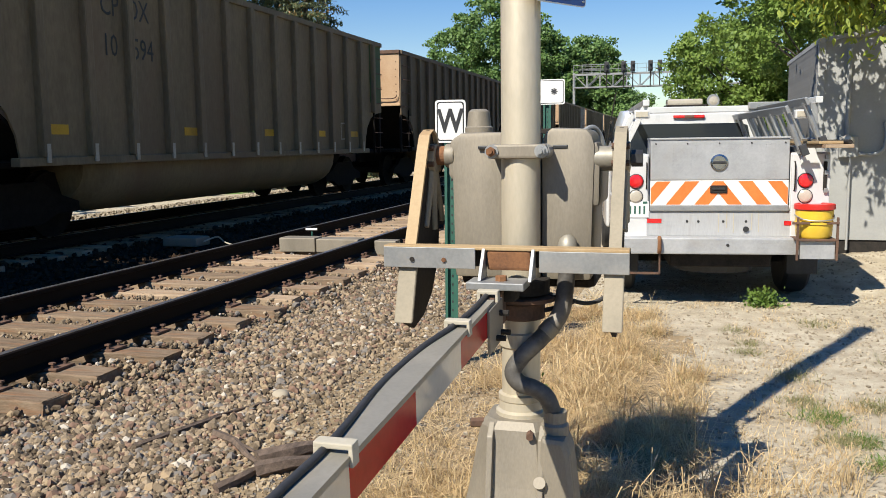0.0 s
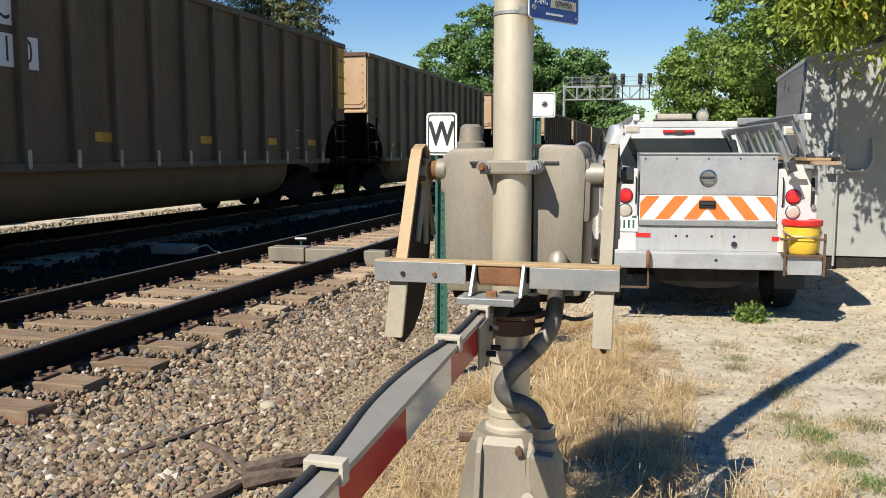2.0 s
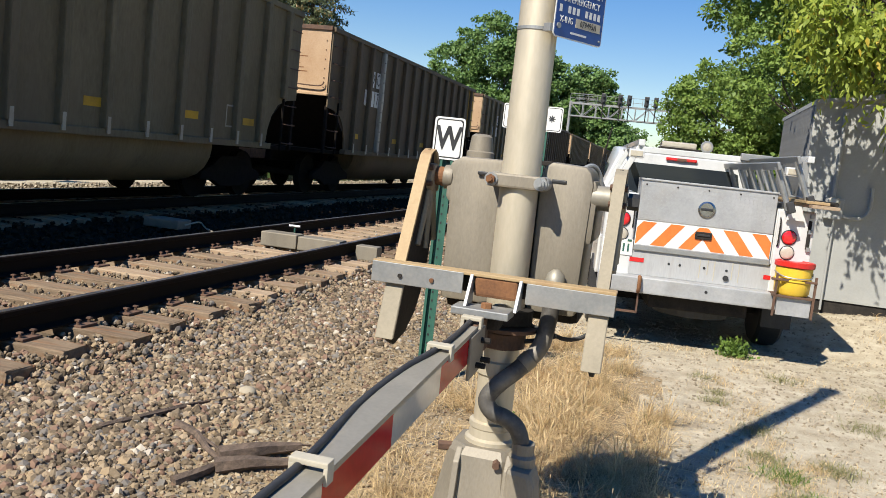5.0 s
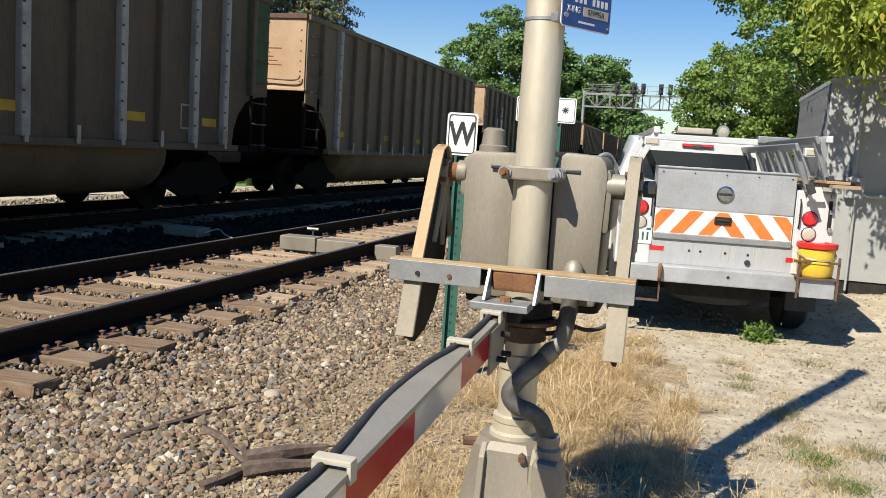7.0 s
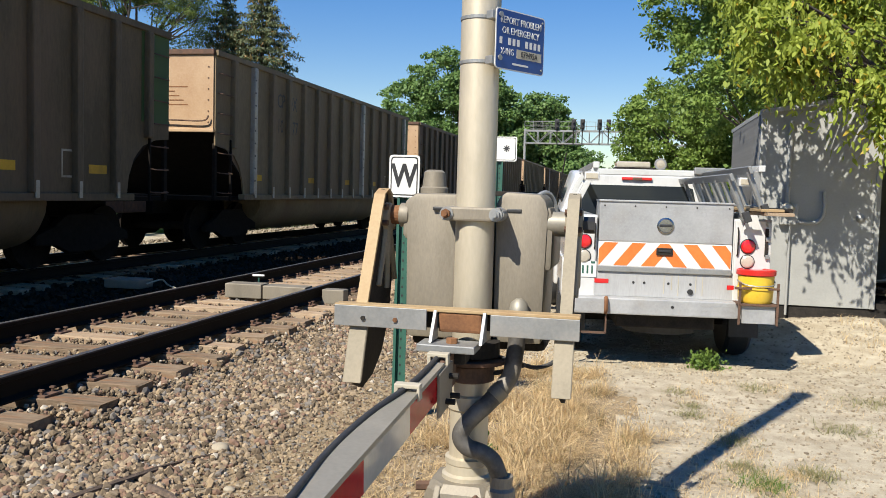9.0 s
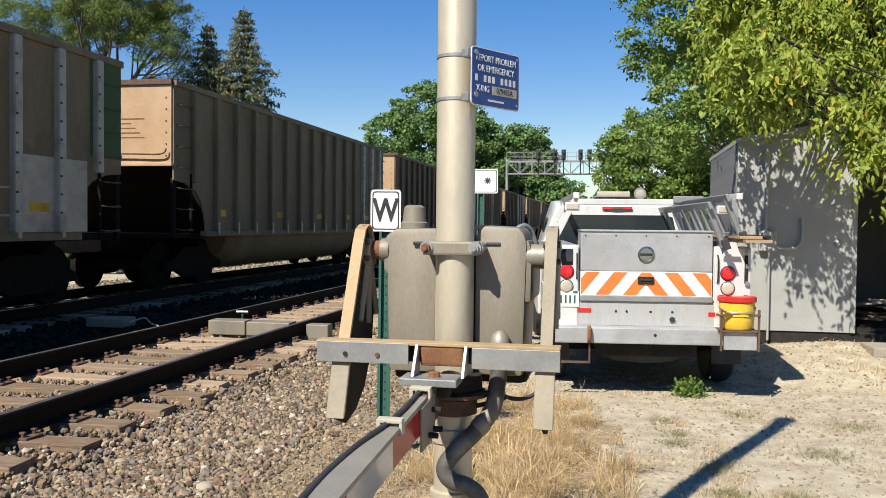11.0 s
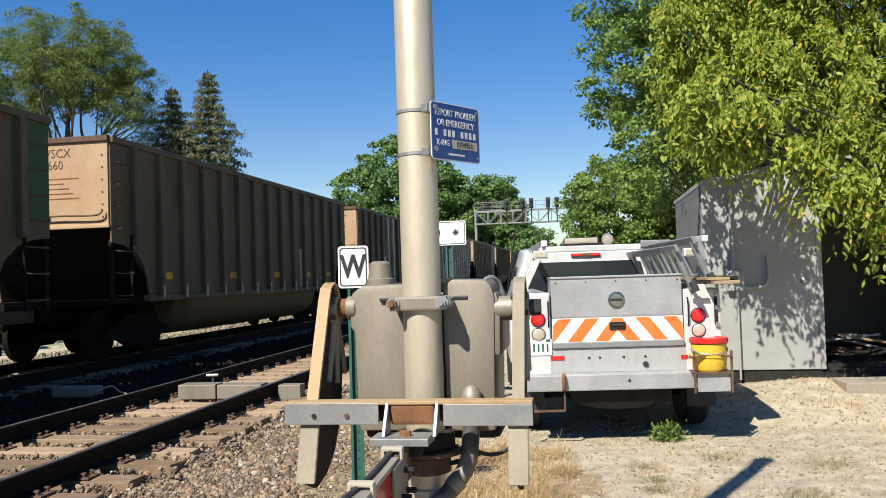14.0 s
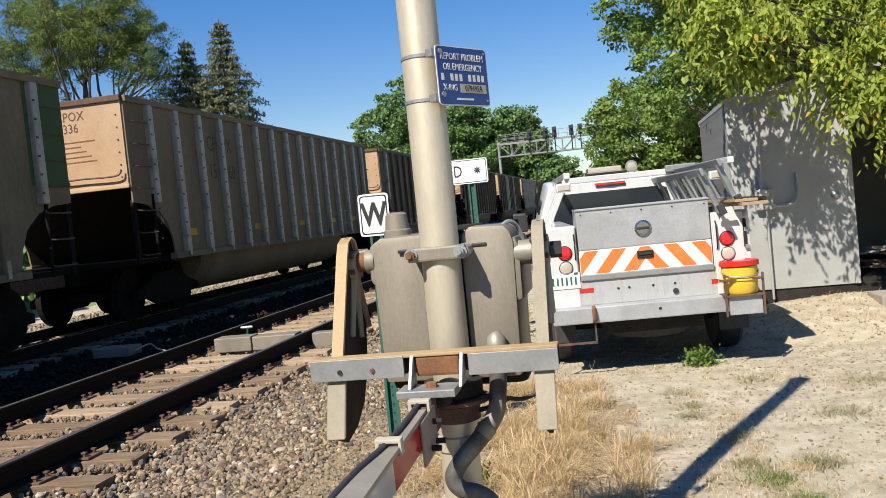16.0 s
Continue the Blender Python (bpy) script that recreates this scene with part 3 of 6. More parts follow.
def coal_car(paint, ribs, end_paint, end_colour, label, mark=None, number=None, mark_plate=False, dusty=None, end_mark=None):
    """One bathtub gondola; y runs along the car, z up from the rail."""
    car = thing("coal_car", label, "coal car", group="cars of the coal train")
    for s in (-1, 1):
        side = part("side_wall", prism(side_outline(), 0.03, Matrix.Translation((s * SIDE - 0.015, 0, 0)) @ YZ), paint, car)
        part("top_chord", box(s * SIDE - 0.06, s * SIDE + 0.07, -CAR_HALF, CAR_HALF, 3.76, 3.87, 0.015), paint, side)
        part("side_sill", box(s * SIDE - 0.05, s * SIDE + 0.09, -CAR_HALF + 1.15, CAR_HALF - 1.15, 1.02, 1.13, 0.012), paint, side)
    n = 15
    for k in range(n):
        y = -CAR_HALF + 0.70 + (2 * CAR_HALF - 1.4) * k / (n - 1)
        low = 1.13 if abs(y) < CAR_HALF - 1.25 else 2.04
        for s in (-1, 1):
            silver = ribs and k in ribs
            bm = box(-0.05, 0.09 if s > 0 else 0.05, -0.075, 0.075, low, 3.76, 0.03)
            bm.transform(Matrix.Translation((s * (SIDE + 0.03), y, 0)))
            rib = part("side_post", bm, M_rib if silver else paint, car, "weathered silver side post" if silver else "")
            if s > 0 and low < 1.5:
                part("sill_tab", box(SIDE + 0.10, SIDE + 0.125, y - 0.035, y + 0.035, 1.06, 1.30, 0.004), M_rib, rib, "small pale post foot")
            if silver and s > 0:
                for j in range(9):
                    part("rivet", box(SIDE + 0.117, SIDE + 0.126, y - 0.075, y - 0.03, 1.4 + j * 0.26, 1.43 + j * 0.26), M_black, rib)
    for e in (-1, 1):
        y = e * CAR_HALF
        # only the sunward end takes the sun-lightened colour
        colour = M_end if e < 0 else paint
        endw = part("end_wall", box(-SIDE + 0.02, SIDE - 0.02, y - 0.03, y + 0.03, 2.33, 3.82), colour, car, "rust-stained end sheet in a colour lightened for sun" if e < 0 else "")
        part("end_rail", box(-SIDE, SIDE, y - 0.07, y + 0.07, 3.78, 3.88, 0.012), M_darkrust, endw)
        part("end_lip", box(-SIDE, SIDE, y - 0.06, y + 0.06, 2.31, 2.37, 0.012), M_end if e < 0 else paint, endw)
        # slope sheet coloured near black for the shade in the end recess
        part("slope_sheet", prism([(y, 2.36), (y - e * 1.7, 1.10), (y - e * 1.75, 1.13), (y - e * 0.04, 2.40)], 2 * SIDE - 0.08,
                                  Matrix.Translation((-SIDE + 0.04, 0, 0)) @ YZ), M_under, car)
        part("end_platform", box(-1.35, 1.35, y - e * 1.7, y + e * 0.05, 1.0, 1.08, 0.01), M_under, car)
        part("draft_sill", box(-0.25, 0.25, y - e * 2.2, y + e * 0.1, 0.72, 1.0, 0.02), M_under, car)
        part("coupler", box(-0.12, 0.12, y, y + e * 0.86, 0.74, 0.98, 0.04), M_darkrust, car)
        for s in (-1, 1):
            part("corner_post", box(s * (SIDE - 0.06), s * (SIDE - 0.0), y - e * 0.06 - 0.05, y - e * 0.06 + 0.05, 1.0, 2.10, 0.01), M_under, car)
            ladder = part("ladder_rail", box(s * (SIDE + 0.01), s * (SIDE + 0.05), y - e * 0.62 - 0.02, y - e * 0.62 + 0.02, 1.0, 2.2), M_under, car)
            for j in range(7):
                z = 1.15 + j * 0.38
                part("grab_iron", tube([(s * SIDE, y - e * 0.12, z + 0.02), (s * (SIDE + 0.09), y - e * 0.13, z), (s * (SIDE + 0.09), y - e * 0.58, z), (s * SIDE, y - e * 0.6, z + 0.02)],
                                       0.012, 5, smooth_steps=2), M_darkrust, ladder)
            if end_paint is not None and e > 0:
                part("end_panel", box(s * (SIDE + 0.018), s * (SIDE + 0.022), y - 0.85, y - 0.02, 2.3, 3.76), end_paint, car, end_colour)
        if e < 0:
            part("cut_lever", tube([(-0.2, y - 0.1, 2.5), (0.6, y - 0.12, 2.53), (1.3, y - 0.12, 2.52), (1.42, y - 0.1, 2.62)], 0.016, 5), M_darkrust, car)
            for j in range(5):
                part("stencil_line", box(0.28 + 0.05 * (j % 2), 0.95 - 0.09 * ((j * 3) % 4), y - 0.034, y - 0.030, 3.16 - j * 0.085, 3.18 - j * 0.085), M_rust, endw)
            for j, words in enumerate(end_mark or ()):
                lettering("lettering", words, 0.22, M_darkrust, endw, Matrix.Translation((0.52 - 0.05 * j, y - 0.034, 3.60 - 0.2 * j)) @ FRONT, narrow=0.9)
            for x in (-1.38, 1.38):
                for j in range(6):
                    part("rivet", rod((x, y - 0.03, 2.5 + j * 0.21), (x, y - 0.04, 2.5 + j * 0.21), 0.016, n=6), M_darkrust, endw)
    for s in (-1, 1):
        belly = lathe([(0.05, -4.55), (0.45, -4.45), (0.62, -4.2), (0.66, -3.9), (0.66, 3.9), (0.62, 4.2), (0.45, 4.45), (0.05, 4.55)], 20)
        belly.transform(Matrix.Translation((s * 0.76, 0, 0.97)) @ pose(0, 0, 0, 90, 0, 0))
        part("tub", belly, paint, car, smooth=True)
    part("centre_sill", box(-0.2, 0.2, -CAR_HALF + 0.3, CAR_HALF - 0.3, 0.75, 1.05), M_under, car)
    part("floor_sheet", box(-SIDE + 0.03, SIDE - 0.03, -CAR_HALF + 1.6, CAR_HALF - 1.6, 1.05, 1.1), M_under, car)
    for y in (-5.55, 5.55):
        bogie_parts(car, y)
    # reflectors, stencils and notices on the side towards the yard
    x = SIDE + 0.018
    for k, y in enumerate((-5.3, -2.1, 0.7, 3.2, 5.2)):
        part("reflector", box(x, x + 0.003, y - 0.22, y + 0.22, 1.42, 1.55), M_yellowpaint, car, "dirty yellow reflective strip")
    part("notice", box(x, x + 0.003, -1.0, -0.76, 1.4, 1.6), M_rib, car)
    frame_part = box(x, x + 0.003, 4.35, 4.38, 1.35, 1.75)
    for a, b, c, d in ((4.6, 4.63, 1.35, 1.75), (4.35, 4.63, 1.35, 1.38), (4.35, 4.63, 1.72, 1.75)):
        box(x, x + 0.003, a, b, c, d, bm=frame_part)
    part("card_holder", frame_part, M_rib, car)
    if dusty:
        for a, b in dusty:
            part("patched_panel", box(x - 0.001, x + 0.001, a, b, 1.14, 2.2), M_rib, car, "pale grey unpainted patch")
    my, drop = (-4.15, 0.22) if mark_plate else (-3.75, 0.0)
    if mark:
        two = ((mark[:2], -0.33), (mark[2:], 0.33))
        for words, dy in two:
            if mark_plate:
                part("letter_plate", box(x, x + 0.002, my + dy - 0.25, my + dy + 0.25, 3.02 - drop, 3.42 - drop), M_signwhite, car)
            lettering("lettering", words, 0.44, M_black, car, Matrix.Translation((x + 0.004, my + dy, 3.22 - drop)) @ pose(0, 0, 0, 90, 0, 90), narrow=0.8)
    if number:
        for words, dy in ((number[:2], -0.36), (number[2:], 0.42)):
            if mark_plate:
                part("letter_plate", box(x, x + 0.002, my + dy - 0.36, my + dy + 0.36, 2.52 - drop, 2.92 - drop), M_signwhite, car)
            lettering("lettering", words, 0.44, M_black, car, Matrix.Translation((x + 0.004, my + dy, (2.72 if mark_plate else 2.66) - drop)) @ pose(0, 0, 0, 90, 0, 90), narrow=0.8)
    return car


def build_train():
    """The cars, strung along the far track; returns (car, start) pairs."""
    green, yellow = (M_greenpaint, "faded green corner panel"), (M_yellowpaint, "yellow corner panel")
    bare = (None, "")
    tan, brown, olive = M_coal[1], M_coal[0], M_coal[2]
    every = tuple(range(15))
    # the cars in running order, counted back from the one that stands 7.6 m ahead at the start
    running = {
        0: coal_car(tan, None, *green, "tan steel coal gondola with black lettering and a green corner", "CPOX", "10594"),
        -1: coal_car(olive, None, *green, "olive-brown coal gondola with dim lettering and a green corner", "CPOX", "3416"),
        -2: coal_car(brown, None, *yellow, "dark brown coal gondola with white letter plates, yellow corner", "ADCX", "11160", True),
        -3: coal_car(olive, None, *bare, "olive-brown steel coal gondola with white mark plates", "ADCX", "11157", True),
        -4: coal_car(brown, (3,), *yellow, "dark brown coal gondola, one silver post, yellow corner", "ADCX", "11719", True),
        -6: coal_car(tan, (1,), *bare, "tan-brown coal gondola with one silver side post"),
        -7: coal_car(brown, (8, 10, 12, 13), *green, "brown coal gondola with four silver side posts"),
        -8: coal_car(tan, (1, 9, 14), *green, "tan coal gondola with three silver posts and green corner", "CPOX", "10177"),
        -10: coal_car(olive, (12, 13, 14), *bare, "olive-brown coal gondola with silver posts at one end"),
        -11: coal_car(tan, every, *green, "brown coal gondola with silver posts and pale patched panels", dusty=((-5.6, -3.8), (-1.9, -0.1), (0.9, 2.7), (4.6, 6.3))),
        -12: coal_car(brown, (4, 5, 9), *green, "dark brown coal gondola with three silver posts", dusty=((-3.6, -2.5),)),
        -13: coal_car(brown, None, *green, "plain dark brown coal gondola with one pale patch", dusty=((2.5, 3.1),), end_mark=("WSCX", "8660")),
        -14: coal_car(brown, (0,), *green, "plain dark brown coal gondola with a green corner"),
        -15: coal_car(tan, every, *green, "brown coal gondola with silver side posts all along", "CPOX", "15368", end_mark=("CPOX", "3336")),
        -16: coal_car(olive, (14,), *green, "olive-brown coal gondola with a green corner"),
    }
    spare = [-3, -13, -6, -10, -16]
    cars = []
    for k in range(-17, 13):
        start = 7.65 + CAR_HALF + k * CAR_PITCH
        at = pose(TRAIN_TRACK, start, RAIL_TOP)
        if k in running:
            car = running[k]
            car.matrix_basis = at
        else:
            car = copy_thing(running[spare[k % 5]], at)
        cars.append((car, start))
    return cars


train = build_train()
# how far the train has gone, second by second: about 15 m/s, gathering pace
GONE = [(0, 0.0), (2, 30.3), (4, 60.5), (7, 106.0), (9, 136.9), (11, 168.3), (12.5, 192.05), (14.5, 223.8), (16, 248.0)]


# ---- crossing gate ----
GX, GY = -0.572, 3.12       # the mast's axis


def build_gate():
    gate = thing("crossing_gate", "grey crossing-gate mechanism on a pole, arm lowered along the track", "crossing gate", pose(GX, GY, 0))
    g = gate
    # mast
    mast = part("mast", lathe([(0.069, 0.54), (0.0705, 0.56), (0.0705, 5.05), (0.066, 5.06)], 40), M_galv, g, "weathered aluminium pole", smooth=True)
    for z in (2.045, 2.20):
        part("band", lathe([(0.0712, z), (0.0735, z + 0.001), (0.0735, z + 0.012), (0.0712, z + 0.013)], 36), M_steel, mast)
    part("pole_cap", lathe([(0.085, 5.02), (0.088, 5.03), (0.088, 5.09), (0.06, 5.13), (0.01, 5.14)], 28), M_galv, mast, smooth=True)
    # base casting
    foot = bmesh.new()
    rings = []
    for half, z in ((0.255, 0.02), (0.255, 0.05), (0.222, 0.08), (0.172, 0.32), (0.148, 0.46), (0.138, 0.52), (0.118, 0.548)):
        ring = []
        for kx, ky in ((-1, -0.55), (-0.55, -1), (0.55, -1), (1, -0.55), (1, 0.55), (0.55, 1), (-0.55, 1), (-1, 0.55)):
            ring.append(foot.verts.new((kx * half, ky * half, z)))
        rings.append(ring)
    for a, b in zip(rings, rings[1:]):
        for k in range(8):
            foot.faces.new((a[k], a[(k + 1) % 8], b[(k + 1) % 8], b[k]))
    foot.faces.new(rings[0][::-1])
    foot.faces.new(rings[-1])
    base = part("base", bevelled(foot, 0.012), M_cast, g, "flared cast base")
    part("base_plate", box(-0.26, 0.26, -0.26, 0.26, -0.01, 0.03, 0.008), M_cast, base)
    part("collar", lathe([(0.094, 0.54), (0.094, 0.562), (0.082, 0.57), (0.080, 0.60), (0.084, 0.605), (0.084, 0.625), (0.072, 0.63)], 32), M_galv, g, smooth=True)
    for sx in (-0.085, 0.10):
        fin = part("rib", prism([(-0.17, 0.06), (-0.25, 0.06), (-0.165, 0.50), (-0.12, 0.545)], 0.022, Matrix.Translation((sx - 0.011, 0, 0)) @ YZ, 0.004), M_cast, base)
    part("setscrew", rod((-0.12, -0.06, 0.52), (-0.175, -0.08, 0.52), 0.018, n=6), M_darkrust, g)
    part("setscrew", rod((0.055, -0.12, 0.515), (0.06, -0.165, 0.51), 0.014, n=6), M_darkrust, g, "rusty square-headed bolt")
    part("setscrew", rod((0.10, -0.15, 0.33), (0.10, -0.20, 0.36), 0.022, n=10), M_cast, g)
    elbow_box = part("conduit_box", prism([(0.085, 0.10), (0.245, 0.10), (0.205, 0.46), (0.185, 0.515), (0.10, 0.52)], 0.15, Matrix(((1, 0, 0, 0), (0, 0, 1, -0.185), (0, 1, 0, 0), (0, 0, 0, 1))), 0.02), M_cast, g)
    part("conduit_neck", lathe([(0.045, 0), (0.05, 0.01), (0.05, 0.04), (0.04, 0.05), (0.042, 0.09)], 16, m=Matrix.Translation((0.14, -0.10, 0.505))), M_cast, elbow_box)
    # clamps under the case
    for z0, z1, r, mat in ((0.80, 0.86, 0.079, M_galv), (0.905, 0.97, 0.088, M_darkrust), (0.97, 0.995, 0.13, M_darkrust), (0.995, 1.06, 0.105, M_iron)):
        part("clamp_ring", lathe([(0.072, z0), (r, z0 + 0.006), (r, z1 - 0.006), (0.072, z1)], 28), mat, g)
    part("clamp_ear", box(-0.13, -0.08, -0.06, 0.0, 0.88, 0.98, 0.01), M_darkrust, g)
    # case: two halves behind the mast, outlines across and upwards
    def case_piece(name, outline, y0, y1, r, parent, label=""):
        m = Matrix(((1, 0, 0, 0), (0, 0, 1, y0), (0, 1, 0, 0), (0, 0, 0, 1)))
        return part(name, prism(outline, y1 - y0, m, r), M_cast, parent, label, smooth=True)
    left = case_piece("case_lower", [(-0.262, 1.045), (-0.03, 1.045), (-0.03, 1.585), (-0.235, 1.585), (-0.262, 1.56), (-0.27, 1.53)], 0.04, 0.40, 0.022, g, "grey cast case half")
    case_piece("case_upper", [(-0.275, 1.41), (-0.10, 1.41), (-0.10, 1.575), (-0.25, 1.575), (-0.275, 1.555), (-0.284, 1.52), (-0.284, 1.43)], 0.046, 0.42, 0.018, left)
    right = case_piece("case_front", [(0.07, 1.045), (0.25, 1.045), (0.256, 1.30), (0.262, 1.53), (0.250, 1.57), (0.230, 1.592), (0.105, 1.598), (0.078, 1.575), (0.068, 1.54)], 0.03, 0.40, 0.02, g, "grey cast case half")
    case_piece("case_shoulder", [(0.16, 1.315), (0.277, 1.315), (0.280, 1.50), (0.268, 1.545), (0.16, 1.56)], 0.04, 0.42, 0.016, right)
    part("case_back", box(-0.25, 0.25, 0.14, 0.44, 1.03, 1.52, 0.04), M_cast, g)
    part("case_skirt", box(-0.26, 0.26, 0.12, 0.42, 1.0, 1.06, 0.03), M_iron, g)
    part("breather_cap", lathe([(0.054, 1.56), (0.054, 1.605), (0.047, 1.61), (0.041, 1.665), (0.028, 1.675)], 24, m=Matrix.Translation((-0.20, 0.2, 0))), M_cast, g, smooth=True)
    part("cap_pin", rod((-0.095, 0.2, 1.56), (-0.095, 0.2, 1.61), 0.014), M_iron, g)
    part("case_lug", tube([(0.19, 0.12, 1.57), (0.235, 0.16, 1.60), (0.265, 0.2, 1.57), (0.28, 0.22, 1.49)], 0.008, 8), M_steel, g)
    part("lifting_bar", box(-0.06, 0.24, 0.40, 0.46, 1.58, 1.60, 0.004), M_iron, g)
    # strap that holds the case to the mast
    strap = part("mast_strap", box(-0.105, 0.105, -0.088, -0.062, 1.490, 1.540, 0.008), M_cast, g, "galvanised strap with rusty nuts")
    for s, mat in ((-1, M_rust), (1, M_steel)):
        part("strap_ear", rod((s * 0.088, -0.066, 1.515), (s * 0.088, 0.05, 1.515), 0.026, n=18), M_steel, strap)
        part("washer", rod((s * 0.088, -0.088, 1.515), (s * 0.088, -0.094, 1.515), 0.024, n=18), M_steel, strap)
        nut = part("nut", rod((s * 0.088, -0.094, 1.515), (s * 0.088, -0.112, 1.515), 0.017, n=6), mat, strap)
        part("bolt_end", rod((s * 0.088, -0.112, 1.515), (s * 0.088, -0.124, 1.515), 0.009, n=10), mat, nut)
        part("bolt_slot", box(s * 0.11, s * 0.165, 0.026, 0.036, 1.522, 1.536, 0.004), M_black, strap)
    # main shaft
    part("shaft", rod((-0.36, 0.08, 1.50), (-0.27, 0.08, 1.50), 0.036, n=20), M_rust, g, "rust-stained shaft stub")
    part("shaft_collar", rod((-0.30, 0.08, 1.50), (-0.262, 0.08, 1.50), 0.045, n=32, bevel=0.006), M_cast, g, smooth=True)
    part("shaft", rod((0.255, 0.08, 1.485), (0.345, 0.08, 1.485), 0.045, n=32), M_armgrey, g, smooth=True)
    # side arms
    def side_arm(x, label, edge):
        thing_outline = [(-0.285, 0.93), (-0.205, 1.15), (-0.02, 1.53), (0.01, 1.58), (0.05, 1.595), (0.09, 1.58), (0.12, 1.53), (0.155, 1.40), (0.17, 1.25), (0.14, 1.10),
                                (0.05, 0.98), (-0.06, 0.915), (-0.18, 0.89)]
        arm = part("side_arm", prism(thing_outline, 0.014, Matrix.Translation((x - 0.007, 0, 0)) @ YZ), M_iron, g, label)
        # flange along the edge that faces the road
        front = [(-0.285, 0.93), (-0.205, 1.15), (-0.02, 1.53), (0.01, 1.58), (0.05, 1.595), (0.09, 1.58), (0.12, 1.53), (0.145, 1.44)]
        for part_name, pts, mat, w in (("lower_flange", front[:2], M_weight, 0.033), ("front_flange", front[1:], edge, 0.021)):
            bm = bmesh.new()
            rows = []
            for k, (a, b) in enumerate(pts):
                rows.append([bm.verts.new((x + dx, a + dy, b + dy * 0.3)) for dx, dy in ((-w, -0.006), (w, -0.006), (w, 0.012), (-w, 0.012))])
            for p, q in zip(rows, rows[1:]):
                for k in range(4):
                    bm.faces.new((p[k], p[(k + 1) % 4], q[(k + 1) % 4], q[k]))
            bm.faces.new(rows[0][::-1])
            bm.faces.new(rows[-1])
            bmesh.ops.recalc_face_normals(bm, faces=bm.faces)
            part(part_name, bevelled(bm, 0.003, 1), mat, arm, "rust-stained tan front edge" if mat is M_tan else "")
        hub = Vector((x, 0.07, 1.49))
        for a in (248, 272, 296):
            tip = hub + Vector((0, math.cos(radians(a)), math.sin(radians(a)))) * 0.27
            part("spoke", rod(hub + Vector((0.012, 0, 0)), tip + Vector((0.012, 0, 0)), 0.016, 0.012, 8), M_weight, arm)
        part("hub", rod(hub + Vector((-0.03, 0, 0)), hub + Vector((0.03, 0, 0)), 0.055, n=20, bevel=0.006), M_weight, arm)
        for a in (1.53, 1.47):
            part("hub_bolt", rod((x - 0.032, 0.02, a), (x + 0.03, 0.02, a), 0.011, n=8), M_darkrust, arm)
        return arm
    side_arm(-0.362, "drab iron side arm with a tan front edge", M_tan)
    side_arm(0.352, "drab iron side arm seen on its edge", M_weight)
    part("shaft_nut", rod((0.385, 0.08, 1.485), (0.425, 0.08, 1.485), 0.03, n=6), M_black, g)
    part("shaft_nut", rod((-0.385, 0.06, 1.53), (-0.405, 0.06, 1.53), 0.013, n=6), M_darkrust, g)
    # cross channel
    yb = -0.235
    chan = part("cross_channel", box(-0.445, -0.115, yb - 0.006, yb + 0.006, 1.118, 1.19, 0.002), M_steel, g, "galvanised steel channel with a rusty top")
    part("channel_web", box(0.105, 0.402, yb - 0.006, yb + 0.006, 1.112, 1.184, 0.002), M_steel, chan)
    part("channel_top", box(-0.445, 0.402, yb - 0.004, yb + 0.06, 1.183, 1.195, 0.003), M_tan, chan, "rusty tan top flange")
    part("channel_back", box(-0.445, 0.402, yb + 0.05, yb + 0.06, 1.12, 1.185), M_iron, chan)
    for px_, mat in ((-0.34, M_iron), (-0.225, M_rust)):
        part("channel_bolt", rod((px_, yb - 0.006, 1.148), (px_, yb - 0.012, 1.148), 0.008, n=10), mat, chan)
    sad = part("arm_saddle", box(-0.075, 0.075, yb + 0.0, yb + 0.03, 1.115, 1.185, 0.01), M_rust, g, "rusty saddle bracket")
    for s in (-1, 1):
        part("gusset", prism([(yb - 0.075, 1.09), (yb + 0.02, 1.09), (yb + 0.02, 1.19), (yb - 0.005, 1.19)], 0.012, Matrix.Translation((s * 0.085 - 0.006, 0, 0)) @ YZ, 0.002), M_steel, sad)
    part("saddle_shelf", box(-0.125, 0.07, yb - 0.10, yb + 0.02, 1.062, 1.088, 0.004), M_steel, sad)
    part("shelf_bolt", rod((-0.015, yb - 0.05, 1.088), (-0.015, yb - 0.05, 1.105), 0.02, n=6), M_rust, sad)
    part("arm_knuckle", box(-0.075, 0.03, yb - 0.03, yb + 0.06, 1.01, 1.065, 0.015), M_iron, g)
    # cables and the flexible conduit
    part("conduit", tube([(0.17, 0.02, 1.17), (0.17, -0.015, 1.10), (0.165, -0.03, 1.02), (0.15, -0.05, 0.935), (0.09, -0.085, 0.855), (0.025, -0.115, 0.79), (-0.007, -0.125, 0.735),
                          (0.018, -0.13, 0.695), (0.07, -0.125, 0.678), (0.112, -0.115, 0.645), (0.135, -0.105, 0.58), (0.14, -0.10, 0.53)], 0.031, 14), M_conduit, g,
         "black flexible conduit with worn grey stretches", smooth=True)
    part("conduit_elbow", lathe([(0.036, 1.08), (0.038, 1.17), (0.03, 1.20), (0.012, 1.215)], 18, m=Matrix.Translation((0.17, 0.0, 0))), M_armgrey, g, smooth=True)
    part("conduit_sleeve", tube([(0.125, -0.066, 0.895), (0.10, -0.08, 0.868)], 0.034, 14), M_cast, g, smooth=True)
    part("cable", tube([(0.08, 0.02, 1.0), (0.16, 0.0, 0.985), (0.24, 0.02, 0.965), (0.31, 0.03, 1.0), (0.335, 0.03, 1.10), (0.335, 0.03, 1.25)], 0.008, 8), M_rubber, g)
